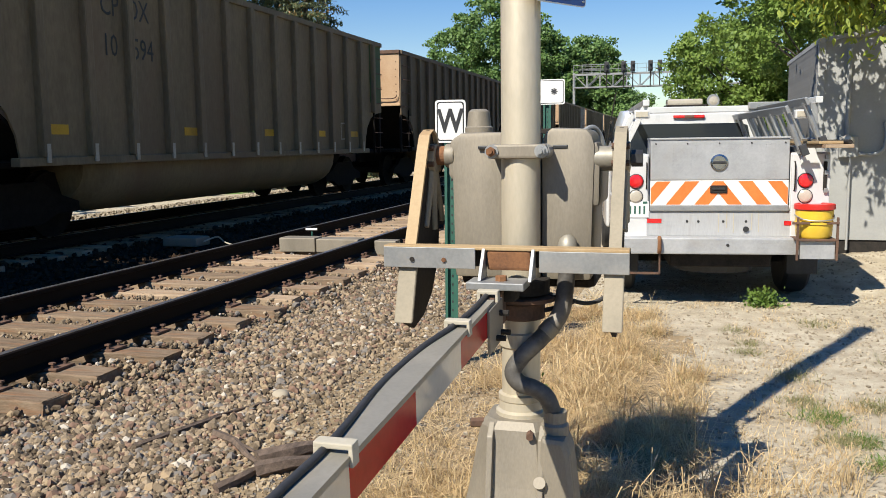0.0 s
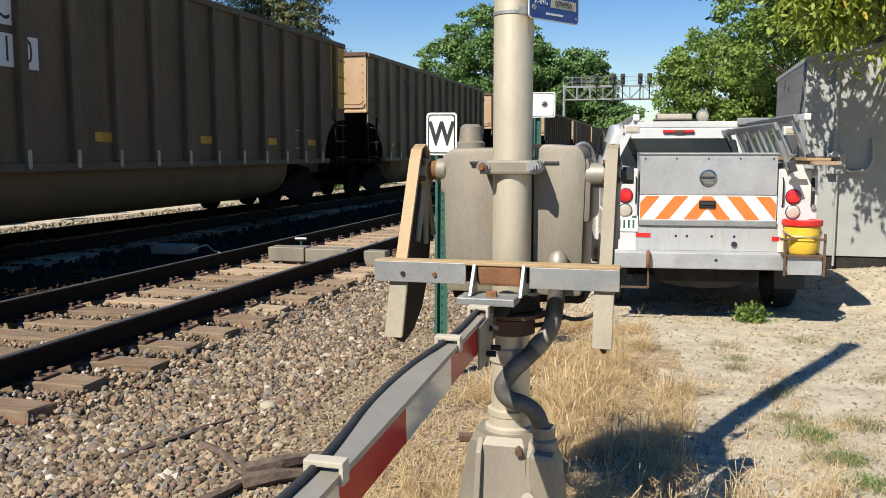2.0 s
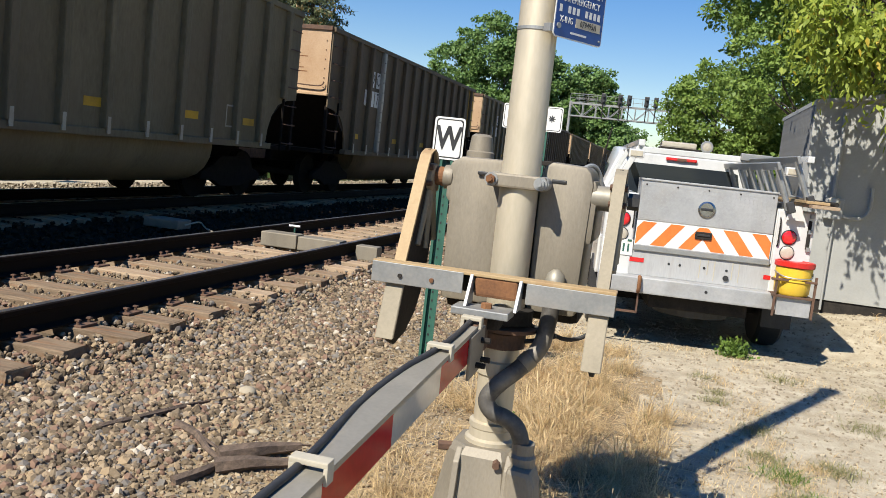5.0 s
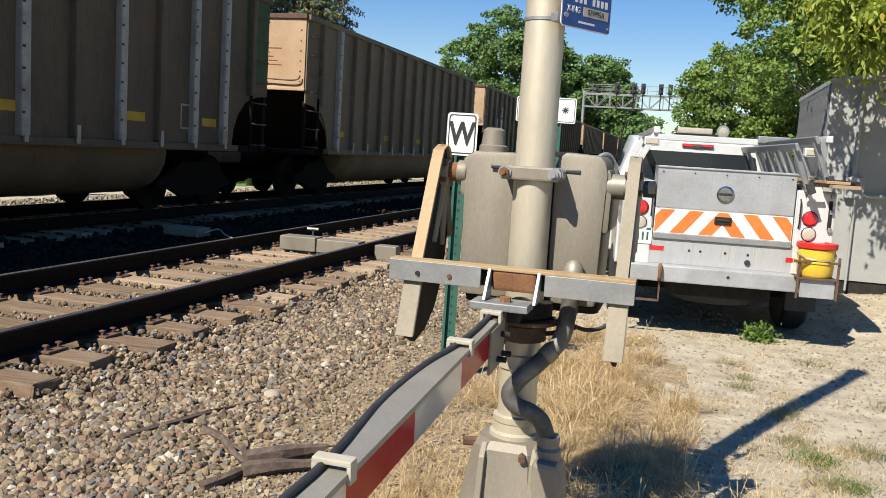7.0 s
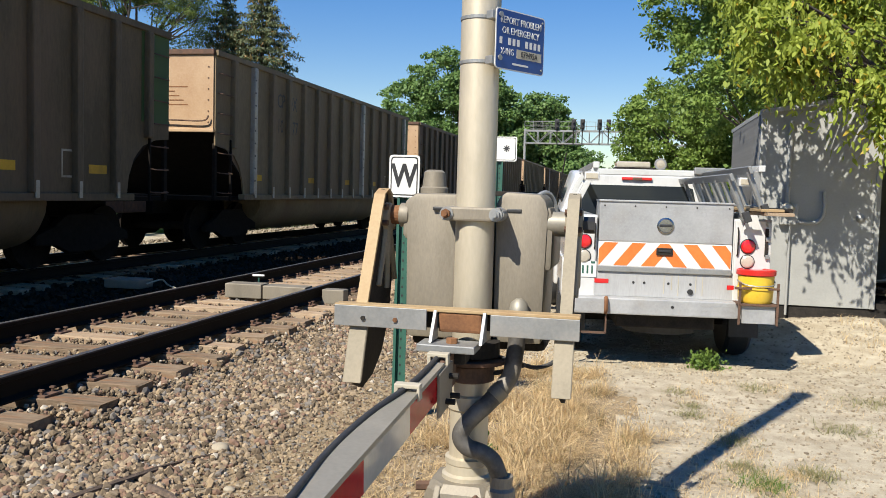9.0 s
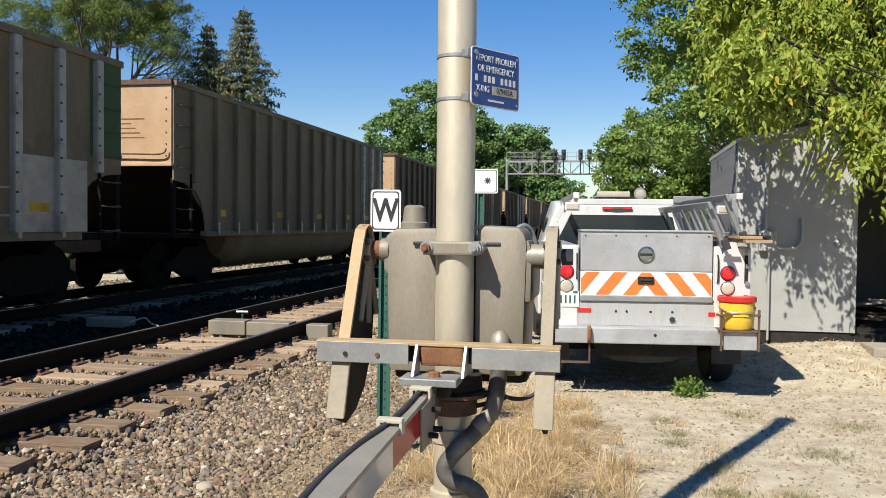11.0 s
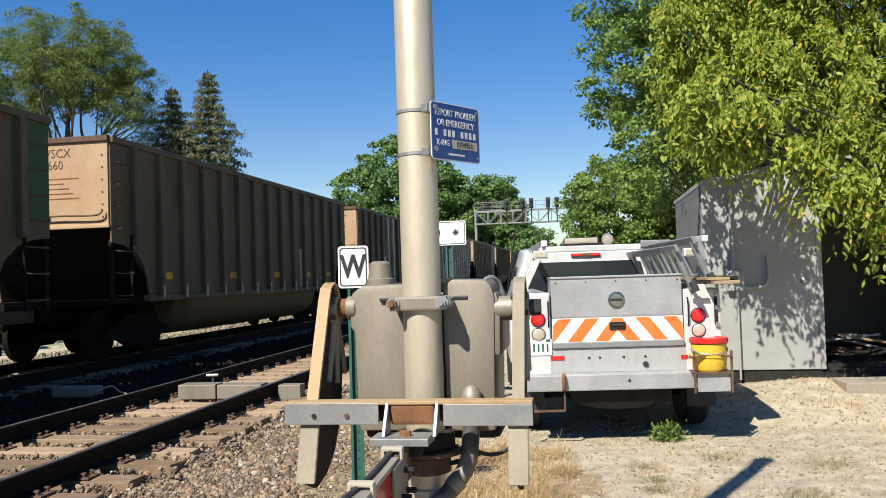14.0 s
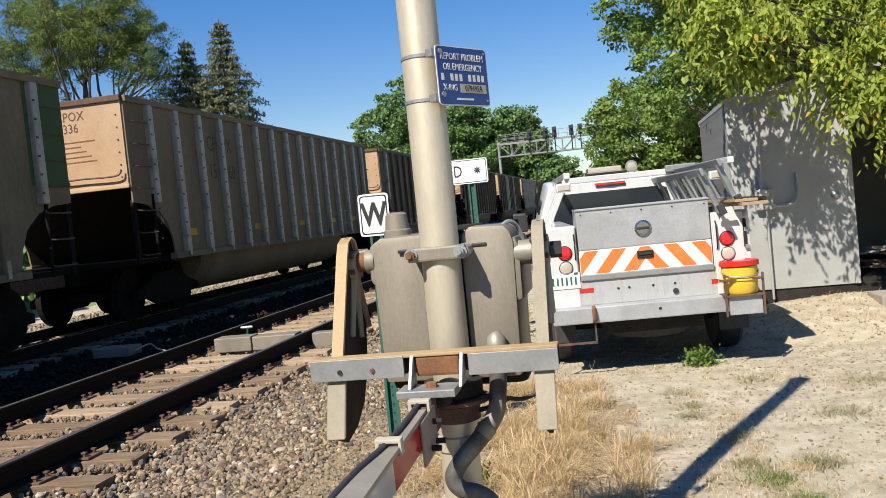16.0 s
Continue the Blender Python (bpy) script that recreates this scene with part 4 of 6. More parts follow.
    part("cable", tube([(0.05, 0.0, 0.93), (0.13, -0.01, 0.95), (0.2, -0.02, 0.98)], 0.009, 8), M_rubber, g)
    return gate


def build_arm():
    """The lowered gate arm, a long box with red and white sheeting, running back along the track."""
    arm = thing("gate_arm", "lowered gate arm with glossy red and white sheeting", "gate arm", pose(-0.603, 2.73, 1.05, 3.4, 0, -0.4))
    a = arm
    tall, half = 0.100, 0.02
    part("arm_tube", box(-half, half, -4.2, -0.04, -tall, -0.004, 0.004), M_armgrey, a, "grey aluminium arm")
    left = [(-half, -0.04), (-half - 0.006, -0.36), (-0.050, -0.62), (-0.054, -0.90), (-0.040, -1.22), (-0.05, -1.5), (-0.05, -4.2)]
    part("arm_top", prism(left + [(half + 0.004, -4.2), (half + 0.004, -0.04)], 0.005, Matrix.Translation((0, 0, -0.003))), M_armgrey, a)
    part("arm_lip", box(half, half + 0.004, -4.2, -0.04, -0.012, -0.003), M_armgrey, a)
    y = -0.05
    for k in range(10):
        red = k % 2 == 0
        part("red_stripe" if red else "white_stripe", box(half + 0.0005, half + 0.002, y - 0.406, y, -tall + 0.004, -0.013), M_red if red else M_whitesheet, a,
             "glossy red sheeting" if red else "glossy white sheeting")
        y -= 0.406
    for yc, w0, w1 in ((0.0, 0.04, 0.03), (-0.37, 0.045, 0.03), (-1.25, 0.05, 0.03), (-2.3, 0.05, 0.03)):
        clip = part("cable_clip", box(-w0, w1, yc - 0.016, yc + 0.016, 0.012, 0.024, 0.003), M_clip, a, "pale plastic cable clip")
        for s0, s1 in ((-w0, -w0 + 0.012), (w1 - 0.009, w1)):
            part("clip_leg", box(s0, s1, yc - 0.016, yc + 0.016, -0.022, 0.014, 0.002), M_clip, clip)
    part("lamp_cable", tube([(-0.01, 0.05, 0.008), (-0.008, -0.2, 0.008), (-0.018, -0.38, 0.008), (-0.048, -0.60, 0.004), (-0.056, -0.88, 0.003), (-0.03, -1.24, 0.008), (-0.035, -1.6, 0.008),
                             (-0.03, -3.0, 0.008), (-0.03, -4.1, 0.008)], 0.0085, 10), M_rubber, a, "black lamp cable", smooth=True)
    part("root_plate", box(0.022, 0.032, -0.14, 0.05, -0.15, -0.01, 0.004), M_cast, a)
    for z, yy in ((0.05, 0.0), (0.12, -0.05), (0.12, 0.02)):
        part("root_bolt", rod((0.03, yy, -z), (0.062, yy, -z), 0.010, n=8), M_iron, a)
    part("root_bracket", box(-0.03, 0.02, -0.02, 0.16, -0.12, 0.0, 0.006), M_darkrust, a)
    return arm


def build_sign():
    sign = thing("emergency_sign", "small blue emergency notice with white lettering, strapped to the pole", "sign", pose(-0.432, 3.133, 2.127, 0, 0, 58))
    w, h = 0.135, 0.104

    def rounded(a, b, r):
        pts = []
        for cx, cy, s in ((a - r, b - r, 0), (-a + r, b - r, 90), (-a + r, -b + r, 180), (a - r, -b + r, 270)):
            pts += [(cx + r * math.cos(radians(s + k * 30)), cy + r * math.sin(radians(s + k * 30))) for k in range(4)]
        return pts
    back = part("panel", prism(rounded(w, h, 0.014), 0.003, FRONT), M_signwhite, sign)
    part("field", prism(rounded(w - 0.004, h - 0.004, 0.011), 0.0008, Matrix.Translation((0, -0.003, 0)) @ FRONT), M_blue, sign, "blue field")
    y = -0.0042
    for words, size, z, n in (("REPORT PROBLEM", 0.034, 0.066, 0.82), ("OR EMERGENCY", 0.034, 0.030, 0.82), ("X-ING", 0.032, -0.042, 0.80)):
        lettering("lettering", words, size, M_signwhite, sign, Matrix.Translation((-0.073 if words == "X-ING" else 0, y, z)) @ FRONT, narrow=n)
    for k in range(10):
        if k not in (1, 5):
            part("number_bar", box(-0.116 + k * 0.0236, -0.102 + k * 0.0236, y - 0.0006, y, -0.017, 0.007), M_signwhite, sign)
    part("number_plate", box(-0.022, 0.118, y - 0.0008, y, -0.058, -0.027), M_clip, sign)
    lettering("lettering", "079495A", 0.030, M_black, sign, Matrix.Translation((0.048, y - 0.001, -0.0425)) @ FRONT, narrow=0.85)
    part("small_bar", box(-0.045, 0.045, y - 0.0006, y, -0.084, -0.077), M_signwhite, sign)
    for x, z, r in ((-0.112, 0.082, 0.010), (-0.112, -0.066, 0.010), (0.118, 0.085, 0.004), (0.118, -0.085, 0.004)):
        part("bolt", rod((x, y, z), (x, y - 0.004, z), r, n=12), M_steel, sign)
    for z in (0.078, -0.077):
        part("bracket", box(-0.15, -0.10, 0.0, 0.03, z - 0.014, z + 0.014, 0.002), M_steel, sign)
    return sign


build_gate()
build_arm()
build_sign()


# ---- track-side signs ----
def u_post(x, y, z0, z1, lean, name, label):
    post = thing(name, label, "sign", pose(x, y, 0, 0, lean, 0))
    bm = prism([(-0.045, -0.03), (-0.027, -0.03), (-0.027, 0.0), (0.027, 0.0), (0.027, -0.03), (0.045, -0.03), (0.045, -0.025), (0.032, -0.025), (0.032, 0.006), (-0.032, 0.006), (-0.032, -0.025),
                (-0.045, -0.025)], z1 - z0, Matrix.Translation((0, 0, z0)))
    part("post", bm, M_green, post, "green steel channel post")
    for k in range(int((z1 - z0) / 0.06)):
        part("post_hole", box(-0.006, 0.006, -0.002, 0.0, z0 + 0.03 + k * 0.06, z0 + 0.045 + k * 0.06), M_black, post)
    return post


def build_signs():
    def plate(post, w, h, z, x=0.0):
        outline = []
        r = 0.022
        for cx, cy, s in ((w - r, h - r, 0), (-w + r, h - r, 90), (-w + r, -h + r, 180), (w - r, -h + r, 270)):
            outline += [(cx + r * math.cos(radians(s + k * 30)), cy + r * math.sin(radians(s + k * 30))) for k in range(4)]
        m = Matrix.Translation((x, -0.032, z)) @ FRONT
        part("sign_plate", prism(outline, 0.003, m), M_signwhite, post, "white plate with a thin black border")
        k = 1 - 0.012 / w
        part("border", prism([(a * k, b * (1 - 0.012 / h)) for a, b in outline], 0.0006, Matrix.Translation((x, -0.0352, z)) @ FRONT), M_black, post)
        k = 1 - 0.02 / w
        part("field", prism([(a * k, b * (1 - 0.02 / h)) for a, b in outline], 0.0006, Matrix.Translation((x, -0.036, z)) @ FRONT), M_signwhite, post)
    w_sign = u_post(W_AT[0], W_AT[1], 0.0, W_AT[2] + 0.1, 0.3, "whistle_sign", "white whistle sign with a black letter on a green post")
    plate(w_sign, 0.106, 0.142, W_AT[2])
    lettering("letter", "W", 0.215, M_black, w_sign, Matrix.Translation((0, -0.038, W_AT[2] - 0.004)) @ FRONT, narrow=0.78, bold=0.006)
    s_sign = u_post(S_AT[0], S_AT[1], 0.0, S_AT[2] + 0.1, 0, "track_sign", "white track-side sign with black letters on a green post")
    plate(s_sign, 0.36, 0.148, S_AT[2], -0.15)
    lettering("letter", "ED", 0.2, M_black, s_sign, Matrix.Translation((-0.19, -0.038, S_AT[2])) @ FRONT, narrow=0.75)
    for k in range(4):
        part("star_bar", prism([(-0.042, -0.007), (0.042, -0.007), (0.042, 0.007), (-0.042, 0.007)], 0.001, Matrix.Translation((0.085, -0.0372 - 0.0003 * k, S_AT[2] + 0.005)) @ FRONT @ pose(0, 0, 0, 0, 0, 45 * k)),
             M_black, s_sign)


W_AT = (-1.532, 5.72, 1.690)
S_AT = (-1.60, 10.45, 2.13)
build_signs()


# ---- service truck ----
def clip_between(corners, low, high):
    """The part of an outline with its first coordinate between low and high."""
    for edge, keep in ((low, 1), (high, -1)):
        out = []
        for p, q in zip(corners, corners[1:] + corners[:1]):
            a, b = keep * (p[0] - edge), keep * (q[0] - edge)
            if a >= 0:
                out.append(p)
            if a * b < 0:
                k = a / (a - b)
                out.append((edge, p[1] + k * (q[1] - p[1])))
        corners = out
        if not corners:
            return []
    return corners


def build_truck():
    """Rear of the truck at the thing's origin, heading +y."""
    truck = thing("service_truck", "white utility pickup with steel service body and striped tailgate", "truck", pose(0.325, 8.30, 0, 0, 0, 6.5))
    t = truck
    # service body: side packs
    for s in (-1, 1):
        inner = -0.645 if s < 0 else 0.59
        pack = part("side_pack", box(s * 0.935, inner, 0.02, 2.45, 0.62, 1.42, 0.02), M_white, t, "white steel side compartment")
        part("pack_end", box(s * 0.928, inner + s * 0.01, -0.004, 0.022, 0.64, 1.41, 0.012), M_white, pack)
        part("tail_lamp", lathe([(0.062, 0), (0.062, 0.015), (0.05, 0.024), (0.02, 0.028)], 24, m=Matrix.Translation((s * 0.765 - (0.045 if s > 0 else 0), -0.004, 1.17)) @ pose(0, 0, 0, 90, 0, 0)), M_lamp_red, t, "round red tail lamp")
        part("reverse_lamp", lathe([(0.058, 0), (0.058, 0.012), (0.045, 0.02), (0.02, 0.022)], 24, m=Matrix.Translation((s * 0.765 - (0.045 if s > 0 else 0), -0.004, 1.03)) @ pose(0, 0, 0, 90, 0, 0)), M_lamp_clear, t, "round clear reversing lamp")
        part("lamp_ring", lathe([(0.07, 0), (0.07, 0.006), (0.062, 0.008)], 24, m=Matrix.Translation((s * 0.765 - (0.045 if s > 0 else 0), -0.003, 1.17)) @ pose(0, 0, 0, 90, 0, 0)), M_black, t)
        part("lamp_ring", lathe([(0.066, 0), (0.066, 0.006), (0.058, 0.008)], 24, m=Matrix.Translation((s * 0.765 - (0.045 if s > 0 else 0), -0.003, 1.03)) @ pose(0, 0, 0, 90, 0, 0)), M_black, t)
        part("fender", box(s * 0.955, s * 0.92, 0.35, 1.55, 0.60, 0.98, 0.02), M_white, t)
    part("door_latch", box(0.868, 0.898, -0.022, -0.004, 1.08, 1.34, 0.006), M_iron, t)
    for z in (1.06, 1.22, 1.36):
        part("latch_bolt", box(0.875, 0.91, -0.03, -0.004, z, z + 0.04, 0.004), M_steel, t)
    part("grab_handle", tube([(0.625, -0.004, 1.08), (0.625, -0.03, 1.12), (0.625, -0.03, 1.30), (0.625, -0.004, 1.34)], 0.007, 6), M_iron, t)
    part("grab_handle", tube([(-0.67, -0.004, 1.10), (-0.67, -0.03, 1.14), (-0.67, -0.03, 1.30), (-0.67, -0.004, 1.34)], 0.007, 6), M_iron, t)
    # tread-plate chest and tailgate
    chest = part("tailboard", box(-0.635, 0.58, 0.0, 0.42, 1.18, 1.555, 0.008), M_diamond, t, "diamond tread-plate tailboard")
    part("tailboard_lip", box(-0.64, 0.585, -0.012, 0.42, 1.548, 1.565, 0.004), M_diamond, chest)
    bump_me = bpy.data.meshes.new("tread")
    bm = box(-0.010, 0.010, -0.0025, 0.0, -0.0025, 0.0025, 0.0008)
    bm.to_mesh(bump_me)
    bm.free()
    bump_me.materials.append(M_diamond)
    for j in range(10):
        for i in range(29):
            shared("tread", bump_me, chest, pose(-0.60 + i * 0.0405, -0.001, 1.205 + j * 0.033, 0, 45 if (i + j) % 2 else -45, 0))
    for x in (-0.59, -0.31, -0.03, 0.25, 0.54):
        part("rivet", rod((x, 0, 1.51), (x, -0.006, 1.51), 0.008, n=8), M_iron, chest)
    emblem = part("emblem", lathe([(0.078, 0), (0.078, 0.008), (0.062, 0.012), (0.06, 0.006), (0.0585, 0.006)], 30, m=Matrix.Translation((-0.028, -0.001, 1.335)) @ pose(0, 0, 0, 90, 0, 0)), M_chrome, chest, "round chrome T-handle latch")
    part("latch_handle", box(-0.083, 0.027, -0.022, -0.008, 1.325, 1.35, 0.006), M_black, emblem)
    gate = part("tailgate", box(-0.635, 0.58, 0.0, 0.06, 0.905, 1.175, 0.006), M_signwhite, t, "tailgate with slanting orange and white stripes")
    # slanting stripes, mirrored about the middle
    z0, z1, lean, wide = 0.955, 1.168, 0.17, 0.125
    for s in (-1, 1):
        for a in (-0.085, 0.17, 0.425, 0.68):
            corners = [(a, z1), (a + wide, z1), (a + wide + lean, z0), (a + lean, z0)]
            clipped = clip_between(corners, 0.0, 0.602)
            if len(clipped) > 2:
                part("stripe", prism([(s * u, v) for u, v in clipped][::s], 0.0012, Matrix.Translation((-0.028, -0.0005, 0)) @ FRONT), M_orange, gate, "orange reflective stripe")
    hand = part("gate_handle", box(-0.103, 0.047, -0.016, 0.0, 1.06, 1.13, 0.01), M_iron, gate, "black tailgate handle")
    part("handle_grip", box(-0.083, 0.027, -0.024, -0.012, 1.09, 1.11, 0.004), M_black, hand)
    part("gate_rail", box(-0.64, 0.585, -0.02, 0.05, 0.895, 0.95, 0.008), M_steel, t)
    # rear apron and step bumper
    apron = part("apron", box(-0.935, 0.935, 0.0, 0.05, 0.665, 0.895, 0.006), M_apron, t, "scuffed pale rear apron with streaks")
    for x in (-0.30, -0.20, 0.02, 0.22):
        part("hole", rod((x, 0.0, 0.80), (x, -0.003, 0.80), 0.012, n=10), M_black, apron)
    for k, (x, z) in enumerate(((-0.02, 0.70), (0.05, 0.74), (0.11, 0.69), (0.27, 0.72), (0.33, 0.70))):
        part("paint_drip", box(x - 0.004, x + 0.004, -0.0025, 0.0, z, 0.885), M_clip, apron, "pale run of spilt paint")
    part("socket", rod((0.22, 0.0, 0.73), (0.22, -0.015, 0.73), 0.026, n=14), M_black, apron)
    part("red_marker", box(-0.66, -0.53, -0.004, 0.0, 0.785, 0.825), M_lamp_red, apron, "red reflective marker")
    part("red_marker", box(0.55, 0.69, -0.004, 0.0, 0.765, 0.805), M_lamp_red, apron, "red reflective marker")
    step = part("step_bumper", box(-0.935, 0.66, -0.16, 0.02, 0.515, 0.665, 0.012), M_diamond, t, "tread-plate step bumper")
    for j in range(3):
        for i in range(44):
            if abs(i - 21.5) > 19 or abs(i - 21.5) > 12:
                shared("tread", bump_me, step, pose(-0.90 + i * 0.0355, -0.161, 0.54 + j * 0.042, 0, 45 if (i + j) % 2 else -45, 0))
    part("bumper_bolt", rod((0.04, -0.16, 0.60), (0.04, -0.165, 0.60), 0.014, n=10), M_black, step)
    part("tow_hook", tube([(-0.56, -0.17, 0.67), (-0.56, -0.2, 0.64), (-0.56, -0.2, 0.56), (-0.56, -0.17, 0.53)], 0.018, 8), M_rust, t)
    fold = part("folding_step", box(-0.93, -0.55, -0.14, -0.12, 0.325, 0.345), M_darkrust, t, "rusty hanging step")
    for x in (-0.93, -0.56):
        part("step_leg", box(x, x + 0.015, -0.14, -0.12, 0.33, 0.51), M_darkrust, fold)
    # number plate
    plate = part("number_plate", box(-0.925, -0.645, -0.012, -0.004, 0.835, 0.985, 0.004), M_signwhite, t, "white registration plate with dark bars")
    for k in range(6):
        part("plate_bar", box(-0.905 + k * 0.042, -0.889 + k * 0.042, -0.0145, -0.012, 0.87, 0.945), M_green, plate)
    part("plate_sticker", box(-0.70, -0.66, -0.0145, -0.012, 0.965, 0.985), M_green, plate)
    # yellow hose reel / bucket on its rack
    crate = part("bucket_rack", box(0.60, 0.94, -0.27, -0.02, 0.65, 0.67, 0.004), M_darkrust, t, "rusty angle-iron basket")
    for x in (0.60, 0.93):
        part("rack_post", box(x, x + 0.02, -0.27, -0.25, 0.48, 0.86, 0.003), M_darkrust, crate)
    part("rack_rail", box(0.56, 0.95, -0.28, -0.26, 0.80, 0.82, 0.003), M_darkrust, crate)
    part("rack_plate", box(0.64, 0.93, -0.24, -0.21, 0.49, 0.65, 0.004), M_diamond, crate)
    # frame, axle, tyres
    part("chassis", box(-0.45, 0.45, -0.02, 5.2, 0.38, 0.6, 0.02), M_iron, t)
    part("axle", rod((-0.85, 0.98, 0.37), (0.85, 0.98, 0.37), 0.07), M_iron, t)
    part("differential", lathe([(0.03, -0.16), (0.14, -0.08), (0.16, 0), (0.14, 0.08), (0.03, 0.16)], 18, m=Matrix.Translation((0, 0.98, 0.37)) @ pose(0, 0, 0, 90, 0, 0)), M_iron, t)
    for x, y in ((-0.84, 0.98), (0.84, 0.98), (-0.84, 4.55), (0.84, 4.55)):
        tyre = lathe([(0.22, -0.11), (0.34, -0.125), (0.375, -0.09), (0.385, 0), (0.375, 0.09), (0.34, 0.125), (0.22, 0.11)], 36)
        tyre.transform(Matrix.Translation((x, y, 0.38)) @ pose(0, 0, 0, 0, 90, 0))
        w = part("wheel", tyre, M_rubber, t, "black tyre", smooth=True)
        rim = lathe([(0.05, -0.06), (0.215, -0.10), (0.222, -0.05), (0.222, 0.05), (0.215, 0.10), (0.05, 0.06)], 28)
        rim.transform(Matrix.Translation((x, y, 0.38)) @ pose(0, 0, 0, 0, 90, 0))
        part("rim", rim, M_steel, w)
    part("under_tray", box(-0.9, 0.9, 0.02, 2.4, 0.52, 0.60), M_iron, t)
    part("spare_wheel", lathe([(0.2, -0.1), (0.35, -0.11), (0.37, 0), (0.35, 0.11), (0.2, 0.1)], 28, m=Matrix.Translation((0, 0.42, 0.42))), M_rubber, t)
    part("mud_flap", box(-0.98, -0.70, 0.5, 0.515, 0.25, 0.62), M_rubber, t)
    part("mud_flap", box(0.70, 0.98, 0.5, 0.515, 0.25, 0.62), M_rubber, t)
    # cab
    bm = bmesh.new()
    rows = []
    for y, zlow, zmid, ztop, hmid, htop in ((2.52, 0.5, 1.25, 1.84, 0.96, 0.74), (2.72, 0.5, 1.25, 1.90, 0.97, 0.76), (3.6, 0.5, 1.25, 1.93, 0.97, 0.77), (3.95, 0.5, 1.25, 1.90, 0.97, 0.75), (4.55, 0.5, 1.24, 1.30, 0.96, 0.84), (5.55, 0.5, 1.12, 1.16, 0.90, 0.78)):
        rows.append([bm.verts.new(p) for p in ((-hmid, y, zlow), (hmid, y, zlow), (hmid, y, zmid), (htop, y, ztop), (htop * 0.6, y, ztop + 0.025), (-htop * 0.6, y, ztop + 0.025), (-htop, y, ztop), (-hmid, y, zmid))])
    for p, q in zip(rows, rows[1:]):
        for k in range(8):
            bm.faces.new((p[k], p[(k + 1) % 8], q[(k + 1) % 8], q[k]))
    bm.faces.new(rows[0][::-1])
    bm.faces.new(rows[-1])
    bmesh.ops.recalc_face_normals(bm, faces=bm.faces)
    cab = part("cab", bevelled(bm, 0.03, 3), M_white, t, "white pickup cab", smooth=True)
    part("rear_window", prism([(-0.74, 1.36), (0.74, 1.36), (0.66, 1.71), (0.58, 1.735), (-0.58, 1.735), (-0.66, 1.71)], 0.006, Matrix.Translation((0, 2.518, 0)) @ FRONT, 0.002), M_glass, cab, "dark tinted rear window")
    part("brake_lamp", box(-0.19, 0.17, 2.49, 2.525, 1.80, 1.835, 0.008), M_lamp_red, cab, "red high brake lamp")
    part("brake_lamp_centre", box(-0.06, 0.05, 2.485, 2.49, 1.803, 1.832, 0.004), M_darkrust, cab)
    for s in (-1, 1):
        part("side_window", prism([(2.75, 1.30), (4.25, 1.30), (3.9, 1.80), (2.8, 1.80)], 0.006, Matrix(((0, 0, 1, 0), (1, 0, 0, 0), (0, 1, 0, 0), (0, 0, 0, 1)))) , M_glass, cab).matrix_basis = \
            Matrix.Translation((s * 0.885, 0, -0.0)) @ pose(0, 0, 0, 0, 0, 0)
        mirror = part("wing_mirror", box(s * 1.02, s * 1.22, 4.05, 4.15, 1.28, 1.55, 0.03), M_black, t)
        part("mirror_arm", rod((s * 0.93, 4.15, 1.30), (s * 1.05, 4.12, 1.35), 0.015), M_black, mirror)
    # material rack: bars over the cab
    rack = part("rack_bar", box(-0.68, 0.80, 1.95, 2.05, 1.845, 1.915, 0.01), M_white, t, "white steel cross bar of the ladder rack")
    for y in (0.25, 2.0):
        part("rack_upright", prism([(-0.93, 1.40), (-0.87, 1.40), (-0.64, 1.87), (-0.70, 1.87)], 0.06, Matrix.Translation((0, y + 0.03, 0)) @ FRONT, 0.006), M_white, rack, "white slanting rack leg")
        part("rack_upright", box(0.80, 0.86, y - 0.03, y + 0.03, 1.40, 1.87, 0.006), M_steel, rack)
    for x in (-0.67, 0.86):
        part("rack_rail", box(x - 0.03, x + 0.03, 0.18, 5.2, 1.862, 1.922, 0.008), M_white, rack)
    part("rack_slope", box(0.56, 0.90, 1.9, 1.98, 1.87, 1.95, 0.01), M_steel, rack)
    for x in (-0.72, 0.68):
        w = part("work_lamp", box(x - 0.07, x + 0.07, -0.02, 0.06, 1.72 if x > 0 else 1.74, 1.80 if x > 0 else 1.82, 0.012), M_white, t, "white work lamp")
        part("lens", box(x - 0.055, x + 0.055, -0.026, -0.02, 1.735 if x > 0 else 1.755, 1.785 if x > 0 else 1.805, 0.004), M_lamp_clear, w)
    part("light_bar", box(-0.25, 0.16, 2.6, 2.85, 1.955, 2.03, 0.02), M_lamp_clear, t, "low clear beacon bar")
    part("light_bar_foot", box(-0.27, 0.22, 2.58, 2.87, 1.925, 1.96, 0.01), M_iron, t)
    spot = part("spot_lamp", lathe([(0.03, 0.08), (0.065, 0.05), (0.075, 0.0), (0.07, -0.01)], 20, m=Matrix.Translation((0.27, 2.55, 2.0)) @ pose(0, 0, 0, -90, 0, 0)), M_steel, t)
    part("spot_lens", lathe([(0.05, 0.0), (0.055, 0.004), (0.02, 0.012)], 20, m=Matrix.Translation((0.27, 2.545, 2.0)) @ pose(0, 0, 0, 90, 0, 0)), M_lamp_clear, spot)
    for k, (x, top) in enumerate(((-0.55, 1.98), (-0.62, 1.94))):
        part("aerial", rod((-0.95, 4.2 + k * 0.2, 1.3), (-0.80, 4.0 + k * 0.3, 2.2), 0.006, n=6), M_iron, t)
    return truck


truck = build_truck()


